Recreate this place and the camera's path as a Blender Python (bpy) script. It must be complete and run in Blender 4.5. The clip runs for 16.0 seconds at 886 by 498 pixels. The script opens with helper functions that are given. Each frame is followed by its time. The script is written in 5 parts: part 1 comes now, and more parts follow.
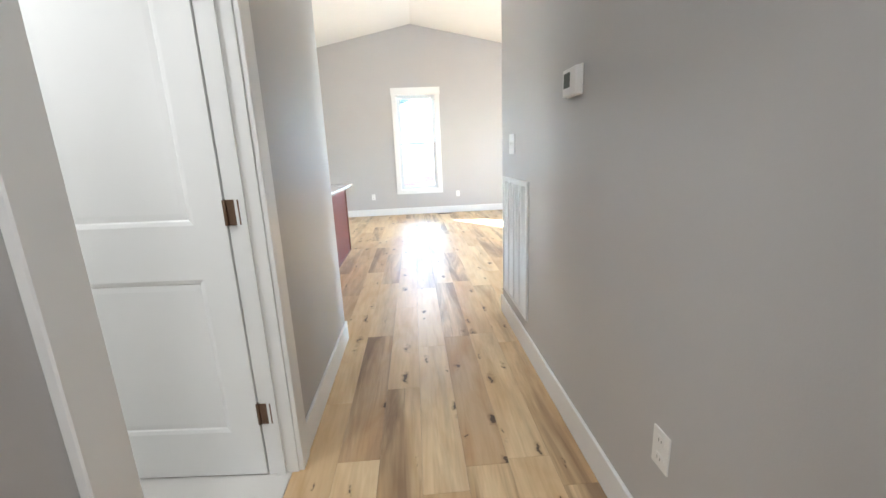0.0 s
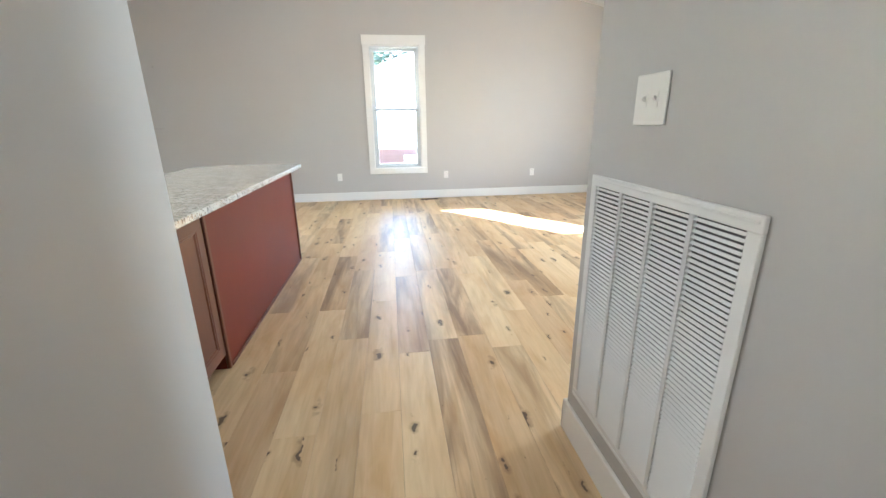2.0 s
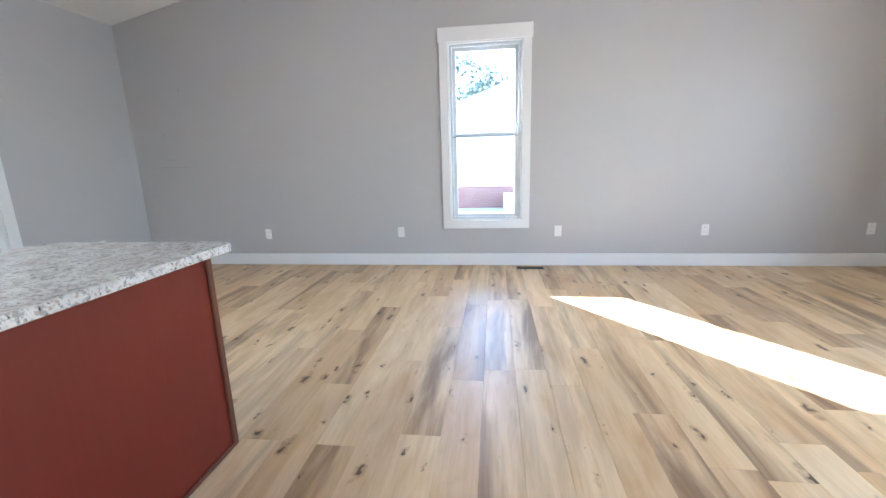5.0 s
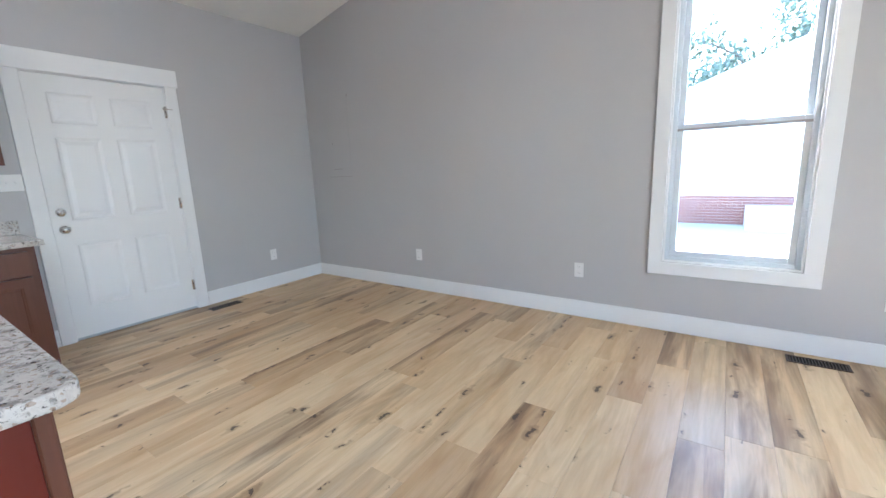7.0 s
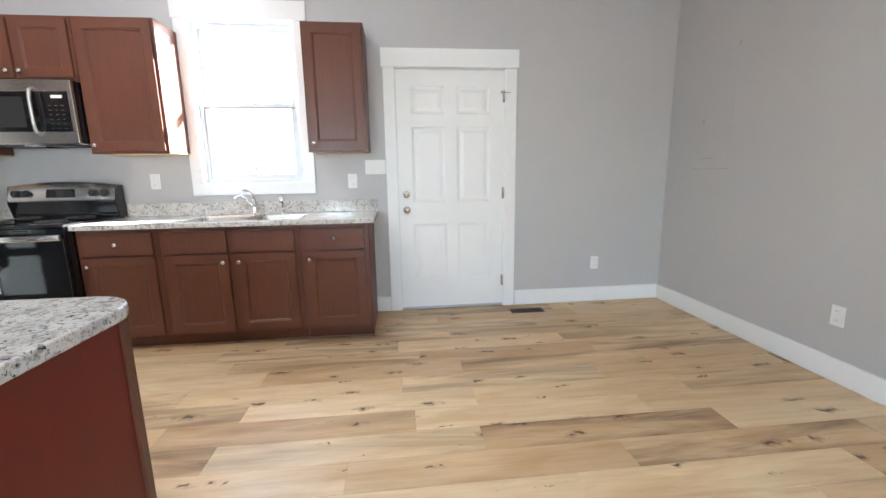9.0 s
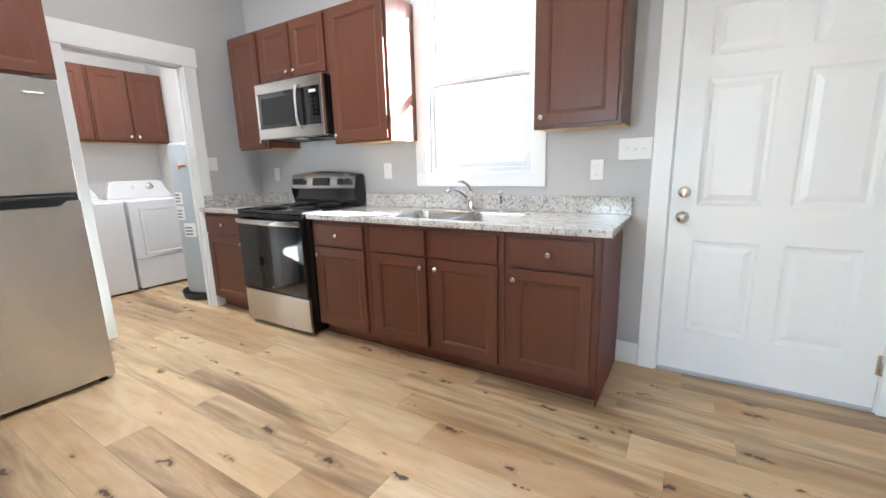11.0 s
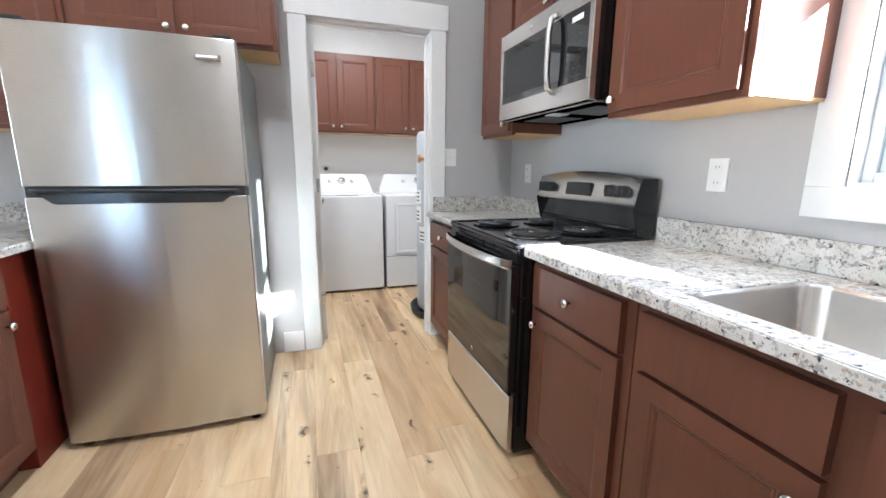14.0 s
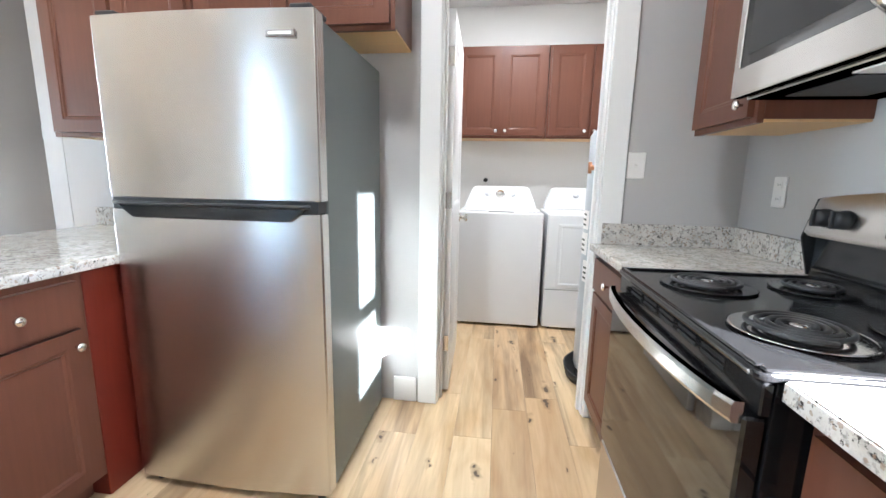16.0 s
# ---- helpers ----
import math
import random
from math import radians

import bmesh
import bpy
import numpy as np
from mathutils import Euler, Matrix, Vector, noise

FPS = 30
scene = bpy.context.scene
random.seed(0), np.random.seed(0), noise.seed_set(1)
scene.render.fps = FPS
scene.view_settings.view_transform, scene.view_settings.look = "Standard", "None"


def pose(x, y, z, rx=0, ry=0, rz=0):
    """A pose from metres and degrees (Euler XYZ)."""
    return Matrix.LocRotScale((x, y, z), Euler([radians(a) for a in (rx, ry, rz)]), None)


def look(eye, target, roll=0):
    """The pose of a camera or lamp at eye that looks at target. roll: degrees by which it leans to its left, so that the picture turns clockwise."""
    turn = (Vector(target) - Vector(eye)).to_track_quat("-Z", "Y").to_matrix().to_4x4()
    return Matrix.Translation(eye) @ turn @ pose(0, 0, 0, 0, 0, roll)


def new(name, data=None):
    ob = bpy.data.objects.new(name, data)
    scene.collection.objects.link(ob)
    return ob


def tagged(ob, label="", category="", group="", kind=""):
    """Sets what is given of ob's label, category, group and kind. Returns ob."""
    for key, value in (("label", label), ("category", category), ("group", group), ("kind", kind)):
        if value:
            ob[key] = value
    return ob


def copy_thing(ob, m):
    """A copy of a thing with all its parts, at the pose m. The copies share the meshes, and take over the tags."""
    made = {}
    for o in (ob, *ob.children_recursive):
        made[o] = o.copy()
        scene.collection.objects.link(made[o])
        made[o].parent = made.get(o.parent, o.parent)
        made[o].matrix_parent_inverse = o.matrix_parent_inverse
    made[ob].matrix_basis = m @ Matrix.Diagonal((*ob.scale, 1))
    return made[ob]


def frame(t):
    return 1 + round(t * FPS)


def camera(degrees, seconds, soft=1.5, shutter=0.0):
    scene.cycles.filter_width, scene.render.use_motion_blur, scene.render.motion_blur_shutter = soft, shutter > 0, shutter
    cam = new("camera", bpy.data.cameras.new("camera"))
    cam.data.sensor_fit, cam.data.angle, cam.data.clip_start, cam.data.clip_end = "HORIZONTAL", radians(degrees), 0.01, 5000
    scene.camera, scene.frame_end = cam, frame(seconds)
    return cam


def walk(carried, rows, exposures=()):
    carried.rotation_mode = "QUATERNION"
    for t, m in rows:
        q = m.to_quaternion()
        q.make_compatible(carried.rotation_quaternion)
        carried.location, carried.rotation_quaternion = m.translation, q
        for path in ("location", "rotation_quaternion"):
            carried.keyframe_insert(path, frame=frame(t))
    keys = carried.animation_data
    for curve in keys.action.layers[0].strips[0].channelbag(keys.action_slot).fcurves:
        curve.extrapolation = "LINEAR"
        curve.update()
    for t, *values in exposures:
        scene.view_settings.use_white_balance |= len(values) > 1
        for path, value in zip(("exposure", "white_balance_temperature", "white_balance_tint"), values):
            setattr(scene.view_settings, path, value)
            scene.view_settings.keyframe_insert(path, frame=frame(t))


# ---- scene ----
cam = camera(95.0, 16.0)
PATH = [
    (0, (4.174, -8.731, 1.266), (4.295, -6.789, 0.804), -2.4),
    (0.5, (4.104, -8.284, 1.26), (4.286, -6.358, 0.756), -1.9),
    (1, (4.155, -7.864, 1.248), (4.305, -5.939, 0.726), -1.7),
    (1.5, (4.125, -7.463, 1.247), (4.28, -5.547, 0.692), -1.4),
    (2, (4.149, -7.046, 1.251), (4.383, -5.15, 0.658), -0.8),
    (2.5, (4.213, -6.662, 1.25), (4.31, -4.748, 0.679), -0.4),
    (3, (4.233, -6.303, 1.221), (4.15, -4.374, 0.7), -1.4),
    (3.2, (4.232, -6.136, 1.227), (4.181, -4.197, 0.739), -0.8),
    (5.3, (4.393, -4.412, 1.211), (4.022, -2.491, 0.795), -2.2),
    (5.5, (4.361, -4.276, 1.218), (3.889, -2.376, 0.809), -2.3),
    (6, (4.255, -3.915, 1.217), (3.636, -2.056, 0.816), -2.1),
    (6.5, (4.259, -3.594, 1.238), (3.472, -1.798, 0.848), -1.9),
    (7, (4.238, -3.301, 1.253), (3.113, -1.693, 0.871), -2.3),
    (7.5, (4.108, -3.029, 1.249), (2.726, -1.631, 0.878), -1.4),
    (8, (4.013, -2.782, 1.27), (2.367, -1.707, 0.905), -0.7),
    (8.5, (3.867, -2.549, 1.258), (1.995, -1.947, 0.894), -0.9),
    (9, (3.569, -2.463, 1.212), (1.613, -2.256, 0.851), -0.9),
    (9.5, (3.282, -2.365, 1.21), (1.323, -2.502, 0.831), -0.7),
    (10, (3.01, -2.277, 1.216), (1.114, -2.789, 0.837), -1.0),
    (10.2, (2.914, -2.277, 1.223), (1.057, -2.914, 0.842), -1.2),
    (12.3, (2.014, -2.727, 1.182), (0.748, -4.222, 0.783), -0.5),
    (12.5, (1.935, -2.801, 1.18), (0.746, -4.361, 0.787), -0.2),
    (13, (1.722, -2.953, 1.189), (0.742, -4.651, 0.792), -0.0),
    (13.5, (1.524, -3.114, 1.211), (0.733, -4.91, 0.825), 0.1),
    (14, (1.418, -3.31, 1.201), (0.801, -5.174, 0.817), 0.5),
    (14.5, (1.306, -3.55, 1.208), (0.866, -5.465, 0.834), 0.9),
    (15, (1.174, -3.708, 1.214), (0.942, -5.659, 0.844), 1.0),
    (15.5, (1.082, -3.837, 1.221), (1.068, -5.803, 0.856), 1.2),
    (16, (1.097, -4.006, 1.21), (1.354, -5.959, 0.866), 1.1),
]
walk(cam, [(t, look(eye, target, roll)) for t, eye, target, roll in PATH], exposures=[(0, 5.66, 5850, 7), (1.5, 5.42, 6050, 6), (2.5, 5.2, 5850, 7), (3.2, 5.22, 5600, 10), (5.5, 4.93, 5400, 10), (7.5, 4.93, 5400, 10), (9.5, 5.33, 5850, 10), (12.5, 5.35, 5650, 10), (14.5, 5.45, 5600, 10), (16, 5.63, 5650, 9)])

# ---- world, sun ----
# per metre of height the sunlight travels SUN_X east and SUN_Y north
SUN_X, SUN_Y = 1.48, -1.92
world = bpy.data.worlds.new("world")
scene.world = world
world.use_nodes = True
wn = world.node_tree.nodes
sky = wn.new("ShaderNodeTexSky")
sky.sky_type = "NISHITA"
sky.sun_disc = False
sky.sun_elevation = math.atan(1 / math.hypot(SUN_X, SUN_Y))
sky.sun_rotation = math.atan2(-SUN_X, -SUN_Y)
wn["Background"].inputs["Strength"].default_value = 0.15
world.node_tree.links.new(sky.outputs["Color"], wn["Background"].inputs["Color"])
sun = new("sun", bpy.data.lights.new("sun", "SUN"))
sun.data.energy, sun.data.angle, sun.data.color = 3.3, radians(0.5), (1.0, 0.94, 0.86)
sun.matrix_world = look((-10 * SUN_X, -10 * SUN_Y, 10.0), (0, 0, 0))

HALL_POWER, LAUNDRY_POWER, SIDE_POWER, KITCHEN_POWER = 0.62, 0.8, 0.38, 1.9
WINDOW_POWER = 2.6
# the sky's light through the two tall windows of the side wall
# the window at y -4.20 is unseen, added to brighten the room
for yy, share in ((-2.28, 0.5), (-4.20, 1.15)):
    glow = new("window_light", bpy.data.lights.new("window_light", "AREA"))
    glow.data.shape, glow.data.size, glow.data.size_y, glow.data.energy, glow.data.color = "RECTANGLE", 0.70, 1.8, WINDOW_POWER * share, (0.86, 0.93, 1.0)
    glow.matrix_world = look((8.50 + 0.145, yy, 1.45), (0.0, yy, 1.45))

# and through the upper sash over the sink
glow = new("window_light", bpy.data.lights.new("window_light", "AREA"))
glow.data.shape, glow.data.size, glow.data.size_y, glow.data.energy, glow.data.color = "RECTANGLE", 0.66, 0.52, 0.8, (0.86, 0.93, 1.0)
glow.matrix_world = look((-0.145, -3.644, 2.08), (4.0, -3.644, 1.2))


# ---- materials ----
def material(name, color, rough=0.5, metal=0.0, vary=0.08, scale=6.0, bump=0.0, bump_scale=200.0, coat=0.0, stretch=(1, 1, 1), spec=0.5, aniso=0.0):
    """A surface whose colour and gloss vary at two scales, with fine relief."""
    m = bpy.data.materials.new(name)
    m.use_nodes = True
    n, l = m.node_tree.nodes, m.node_tree.links
    b = n["Principled BSDF"]
    b.inputs["Metallic"].default_value = metal
    b.inputs["Coat Weight"].default_value = coat
    b.inputs["Specular IOR Level"].default_value = spec
    b.inputs["Anisotropic"].default_value = aniso
    if aniso:
        up = n.new("ShaderNodeCombineXYZ")
        up.inputs[2].default_value = 1.0
        l.new(up.outputs[0], b.inputs["Tangent"])
    tc = n.new("ShaderNodeTexCoord")
    mp = n.new("ShaderNodeMapping")
    mp.inputs["Scale"].default_value = stretch
    l.new(tc.outputs["Object"], mp.inputs["Vector"])
    big = n.new("ShaderNodeTexNoise")
    big.inputs["Scale"].default_value = scale
    big.inputs["Detail"].default_value = 6
    l.new(mp.outputs["Vector"], big.inputs["Vector"])
    mix = n.new("ShaderNodeMix")
    mix.data_type = "RGBA"
    mix.inputs[6].default_value = (*[c * (1 - vary) for c in color], 1)
    mix.inputs[7].default_value = (*[min(1, c * (1 + vary)) for c in color], 1)
    l.new(big.outputs["Fac"], mix.inputs[0])
    l.new(mix.outputs[2], b.inputs["Base Color"])
    fine = n.new("ShaderNodeTexNoise")
    fine.inputs["Scale"].default_value = bump_scale
    fine.inputs["Detail"].default_value = 3
    l.new(mp.outputs["Vector"], fine.inputs["Vector"])
    r = n.new("ShaderNodeMapRange")
    r.inputs["To Min"].default_value, r.inputs["To Max"].default_value = max(0.02, rough * 0.85), min(1, rough * 1.15)
    l.new(big.outputs["Fac"], r.inputs["Value"])
    b.inputs["Roughness"].default_value = rough
    if not aniso:
        l.new(r.outputs["Result"], b.inputs["Roughness"])
    if bump:
        bp = n.new("ShaderNodeBump")
        bp.inputs["Strength"].default_value, bp.inputs["Distance"].default_value = bump, 0.002
        l.new(fine.outputs["Fac"], bp.inputs["Height"])
        l.new(bp.outputs["Normal"], b.inputs["Normal"])
    return m


def ramp(n, stops):
    r = n.new("ShaderNodeValToRGB")
    e = r.color_ramp.elements
    while len(e) < len(stops):
        e.new(0.5)
    for el, (p, c) in zip(e, stops):
        el.position, el.color = p, (*c, 1)
    return r


def math_node(n, l, op, a, b):
    k = n.new("ShaderNodeMath")
    k.operation = op
    for i, v in enumerate((a, b)):
        if isinstance(v, (int, float)):
            k.inputs[i].default_value = v
        else:
            l.new(v, k.inputs[i])
    return k.outputs[0]


def mix_color(n, l, fac, a, b, blend="MIX"):
    k = n.new("ShaderNodeMix")
    k.data_type, k.blend_type = "RGBA", blend
    for i, v in ((0, fac), (6, a), (7, b)):
        if isinstance(v, tuple):
            k.inputs[i].default_value = (*v, 1)
        elif isinstance(v, (int, float)):
            k.inputs[i].default_value = v
        else:
            l.new(v, k.inputs[i])
    return k.outputs[2]


def plank_material():
    """Pale rustic oak boards: each its own tone, long grain, brown streaks and dark knots."""
    m = bpy.data.materials.new("oak_plank")
    m.use_nodes = True
    n, l = m.node_tree.nodes, m.node_tree.links
    b = n["Principled BSDF"]
    tc, info = n.new("ShaderNodeTexCoord"), n.new("ShaderNodeObjectInfo")
    shift = n.new("ShaderNodeCombineXYZ")
    for i, k in enumerate((37.0, 91.0, 13.0)):
        l.new(math_node(n, l, "MULTIPLY", info.outputs["Random"], k), shift.inputs[i])
    add = n.new("ShaderNodeVectorMath")
    l.new(tc.outputs["Object"], add.inputs[0])
    l.new(shift.outputs[0], add.inputs[1])

    def noise_at(sx, sy, scale, detail=4, rough=0.55, dist=0.0):
        mp, t = n.new("ShaderNodeMapping"), n.new("ShaderNodeTexNoise")
        mp.inputs["Scale"].default_value = (sx, sy, 1)
        l.new(add.outputs[0], mp.inputs["Vector"])
        l.new(mp.outputs[0], t.inputs["Vector"])
        t.inputs["Scale"].default_value, t.inputs["Detail"].default_value = scale, detail
        t.inputs["Roughness"].default_value, t.inputs["Distortion"].default_value = rough, dist
        return t.outputs["Fac"]

    tone = ramp(n, [(0.0, (0.58, 0.40, 0.225)), (0.2, (0.68, 0.50, 0.295)), (0.45, (0.74, 0.565, 0.345)), (0.75, (0.77, 0.605, 0.385)), (0.9, (0.66, 0.48, 0.29)), (1.0, (0.56, 0.395, 0.235))])
    l.new(info.outputs["Random"], tone.inputs[0])
    grain = ramp(n, [(0.28, (0.89, 0.86, 0.82)), (0.62, (1.02, 1.02, 1.02))])
    l.new(noise_at(11, 0.8, 3.0, 7, 0.6, 1.2), grain.inputs[0])
    col = mix_color(n, l, 1.0, tone.outputs[0], grain.outputs[0], "MULTIPLY")
    # soft warm clouds along the board
    cloud = ramp(n, [(0.42, (1, 1, 1)), (0.74, (0.82, 0.72, 0.61))])
    l.new(noise_at(5.0, 1.1, 1.6, 3, 0.5, 0.8), cloud.inputs[0])
    col = mix_color(n, l, 1.0, col, cloud.outputs[0], "MULTIPLY")
    # blurred brown heartwood, on about half of the boards
    heart = math_node(n, l, "FRACT", math_node(n, l, "MULTIPLY", info.outputs["Random"], 17.3), 0.0)
    gate = ramp(n, [(0.42, (0.10, 0.10, 0.10)), (0.82, (1, 1, 1))])
    l.new(heart, gate.inputs[0])
    streak = ramp(n, [(0.42, (0, 0, 0)), (0.64, (1, 1, 1))])
    l.new(noise_at(7.5, 0.75, 1.0, 4, 0.6, 0.6), streak.inputs[0])
    much = math_node(n, l, "MULTIPLY", streak.outputs[0], gate.outputs[0])
    col = mix_color(n, l, math_node(n, l, "MULTIPLY", much, 0.8), col, (0.165, 0.094, 0.050))
    # thin dark mineral lines along the grain
    thin = ramp(n, [(0.58, (0, 0, 0)), (0.70, (1, 1, 1))])
    l.new(noise_at(24, 0.9, 1.3, 5, 0.6, 0.4), thin.inputs[0])
    col = mix_color(n, l, math_node(n, l, "MULTIPLY", math_node(n, l, "MULTIPLY", thin.outputs[0], gate.outputs[0]), 0.4), col, (0.18, 0.105, 0.058))
    # knots: sparse spots, longer along the board
    mp, vor = n.new("ShaderNodeMapping"), n.new("ShaderNodeTexVoronoi")
    mp.inputs["Scale"].default_value = (8.6, 3.6, 1)
    wob = n.new("ShaderNodeTexNoise")
    wob.inputs["Scale"].default_value = 19
    l.new(add.outputs[0], wob.inputs["Vector"])
    ws = n.new("ShaderNodeVectorMath")
    ws.operation = "MULTIPLY_ADD"
    ws.inputs[1].default_value = (0.05, 0.22, 0)
    l.new(wob.outputs["Color"], ws.inputs[0])
    l.new(add.outputs[0], ws.inputs[2])
    l.new(ws.outputs[0], mp.inputs["Vector"])
    l.new(mp.outputs[0], vor.inputs["Vector"])
    vor.inputs["Scale"].default_value = 1.0
    vor.voronoi_dimensions = "2D"
    sep = n.new("ShaderNodeSeparateColor")
    l.new(vor.outputs["Color"], sep.inputs[0])
    size = math_node(n, l, "MULTIPLY", math_node(n, l, "POWER", math_node(n, l, "MAXIMUM", math_node(n, l, "SUBTRACT", sep.outputs[0], 0.34), 0.0), 1.7), 0.24)
    core = math_node(n, l, "MINIMUM", math_node(n, l, "MAXIMUM", math_node(n, l, "MULTIPLY", math_node(n, l, "SUBTRACT", size, vor.outputs["Distance"]), 45.0), 0.0), 1.0)
    halo = math_node(n, l, "MINIMUM", math_node(n, l, "MAXIMUM", math_node(n, l, "MULTIPLY", math_node(n, l, "SUBTRACT", math_node(n, l, "MULTIPLY", size, 2.6), vor.outputs["Distance"]), 7.0), 0.0), 1.0)
    col = mix_color(n, l, math_node(n, l, "MULTIPLY", halo, 0.55), col, (0.22, 0.125, 0.06))
    col = mix_color(n, l, math_node(n, l, "MULTIPLY", core, 0.86), col, (0.062, 0.038, 0.024))
    l.new(col, b.inputs["Base Color"])
    rr = n.new("ShaderNodeMapRange")
    rr.inputs["To Min"].default_value, rr.inputs["To Max"].default_value = 0.34, 0.50
    l.new(noise_at(3, 3, 2.0), rr.inputs["Value"])
    l.new(rr.outputs[0], b.inputs["Roughness"])
    b.inputs["Specular IOR Level"].default_value = 0.45
    bp = n.new("ShaderNodeBump")
    bp.inputs["Strength"].default_value, bp.inputs["Distance"].default_value = 0.10, 0.002
    l.new(noise_at(60, 3, 3.0, 6), bp.inputs["Height"])
    l.new(bp.outputs[0], b.inputs["Normal"])
    return m


def cabinet_material(name, dark, light, rough=0.36, coat=0.10, spec=0.4):
    """Stained cherry: fine upright grain under a satin lacquer."""
    m = bpy.data.materials.new(name)
    m.use_nodes = True
    n, l = m.node_tree.nodes, m.node_tree.links
    b = n["Principled BSDF"]
    tc, mp, t, t2 = n.new("ShaderNodeTexCoord"), n.new("ShaderNodeMapping"), n.new("ShaderNodeTexNoise"), n.new("ShaderNodeTexNoise")
    mp.inputs["Scale"].default_value = (26, 26, 1.6)
    l.new(tc.outputs["Object"], mp.inputs["Vector"])
    l.new(mp.outputs[0], t.inputs["Vector"])
    t.inputs["Scale"].default_value, t.inputs["Detail"].default_value, t.inputs["Distortion"].default_value = 2.2, 8, 0.5
    l.new(tc.outputs["Object"], t2.inputs["Vector"])
    t2.inputs["Scale"].default_value = 2.0
    r = ramp(n, [(0.25, dark), (0.75, light)])
    l.new(math_node(n, l, "ADD", math_node(n, l, "MULTIPLY", t.outputs["Fac"], 0.4), math_node(n, l, "MULTIPLY", t2.outputs["Fac"], 0.6)), r.inputs[0])
    l.new(r.outputs[0], b.inputs["Base Color"])
    b.inputs["Roughness"].default_value = rough
    b.inputs["Coat Weight"].default_value = coat
    b.inputs["Specular IOR Level"].default_value = spec
    b.inputs["Coat Roughness"].default_value = 0.2
    bp = n.new("ShaderNodeBump")
    bp.inputs["Strength"].default_value, bp.inputs["Distance"].default_value = 0.06, 0.001
    l.new(t.outputs["Fac"], bp.inputs["Height"])
    l.new(bp.outputs[0], b.inputs["Normal"])
    return m


def granite_material():
    """Polished granite: cream ground with grey clouds and dark, rusty and white flecks."""
    m = bpy.data.materials.new("granite")
    m.use_nodes = True
    n, l = m.node_tree.nodes, m.node_tree.links
    b = n["Principled BSDF"]
    tc = n.new("ShaderNodeTexCoord")

    def tex(kind, scale, detail=0):
        t = n.new(kind)
        t.inputs["Scale"].default_value = scale
        if detail:
            t.inputs["Detail"].default_value = detail
            t.inputs["Roughness"].default_value = 0.7
        l.new(tc.outputs["Object"], t.inputs["Vector"])
        return t
    base = ramp(n, [(0.3, (0.42, 0.395, 0.36)), (0.5, (0.61, 0.585, 0.545)), (0.7, (0.70, 0.68, 0.645))])
    l.new(tex("ShaderNodeTexNoise", 19, 5).outputs["Fac"], base.inputs[0])
    grey = ramp(n, [(0.52, (0, 0, 0)), (0.60, (1, 1, 1))])
    l.new(tex("ShaderNodeTexNoise", 38, 6).outputs["Fac"], grey.inputs[0])
    col = mix_color(n, l, math_node(n, l, "MULTIPLY", grey.outputs[0], 0.8), base.outputs[0], (0.235, 0.22, 0.205))
    dark = ramp(n, [(0.575, (0, 0, 0)), (0.63, (1, 1, 1))])
    l.new(tex("ShaderNodeTexNoise", 68, 5).outputs["Fac"], dark.inputs[0])
    col = mix_color(n, l, dark.outputs[0], col, (0.05, 0.045, 0.042))
    vor = tex("ShaderNodeTexVoronoi", 150)
    sep = n.new("ShaderNodeSeparateColor")
    l.new(vor.outputs["Color"], sep.inputs[0])
    fl = ramp(n, [(0.90, (0, 0, 0)), (0.91, (1, 1, 1))])
    l.new(sep.outputs[0], fl.inputs[0])
    col = mix_color(n, l, math_node(n, l, "MULTIPLY", fl.outputs[0], 0.6), col, (0.30, 0.20, 0.13))
    l.new(col, b.inputs["Base Color"])
    b.inputs["Roughness"].default_value = 0.12
    return m


def glass_material(name, tint=(1, 1, 1)):
    m = bpy.data.materials.new(name)
    m.use_nodes = True
    n, l = m.node_tree.nodes, m.node_tree.links
    n.remove(n["Principled BSDF"])
    tr, gl, fr, mx = n.new("ShaderNodeBsdfTransparent"), n.new("ShaderNodeBsdfGlossy"), n.new("ShaderNodeFresnel"), n.new("ShaderNodeMixShader")
    tr.inputs["Color"].default_value = (*tint, 1)
    gl.inputs["Roughness"].default_value = 0.02
    l.new(fr.outputs[0], mx.inputs[0])
    l.new(tr.outputs[0], mx.inputs[1])
    l.new(gl.outputs[0], mx.inputs[2])
    l.new(mx.outputs[0], n["Material Output"].inputs["Surface"])
    return m


WALL = material("wall_paint", (0.485, 0.473, 0.467), 0.42, vary=0.03, scale=1.5, bump=0.12, bump_scale=160)
CEIL = material("ceiling_paint", (0.80, 0.79, 0.76), 0.8, vary=0.02, bump=0.2, bump_scale=120)
WHITE = material("trim_paint", (0.80, 0.80, 0.79), 0.3, vary=0.02, bump=0.03)
LAUNDRY = material("laundry_paint", (0.74, 0.73, 0.71), 0.5, vary=0.03, scale=1.5, bump=0.1, bump_scale=160)
VINYL = material("window_vinyl", (0.64, 0.68, 0.71), 0.32, vary=0.02)
PLANK = plank_material()
SUBFLOOR = material("subfloor", (0.06, 0.045, 0.035), 0.8)
TILE = material("pale_tile", (0.68, 0.66, 0.63), 0.35, vary=0.06)
CHERRY = cabinet_material("cherry_stain", (0.100, 0.036, 0.0205), (0.149, 0.056, 0.0325), 0.36, 0.09, 0.32)
VENEER = cabinet_material("red_veneer", (0.116, 0.0145, 0.0075), (0.146, 0.0205, 0.0105), 0.40, 0.0, 0.28)
MAPLE = material("maple_ply", (0.66, 0.43, 0.20), 0.5, vary=0.1, stretch=(1, 10, 1))
GRANITE = granite_material()
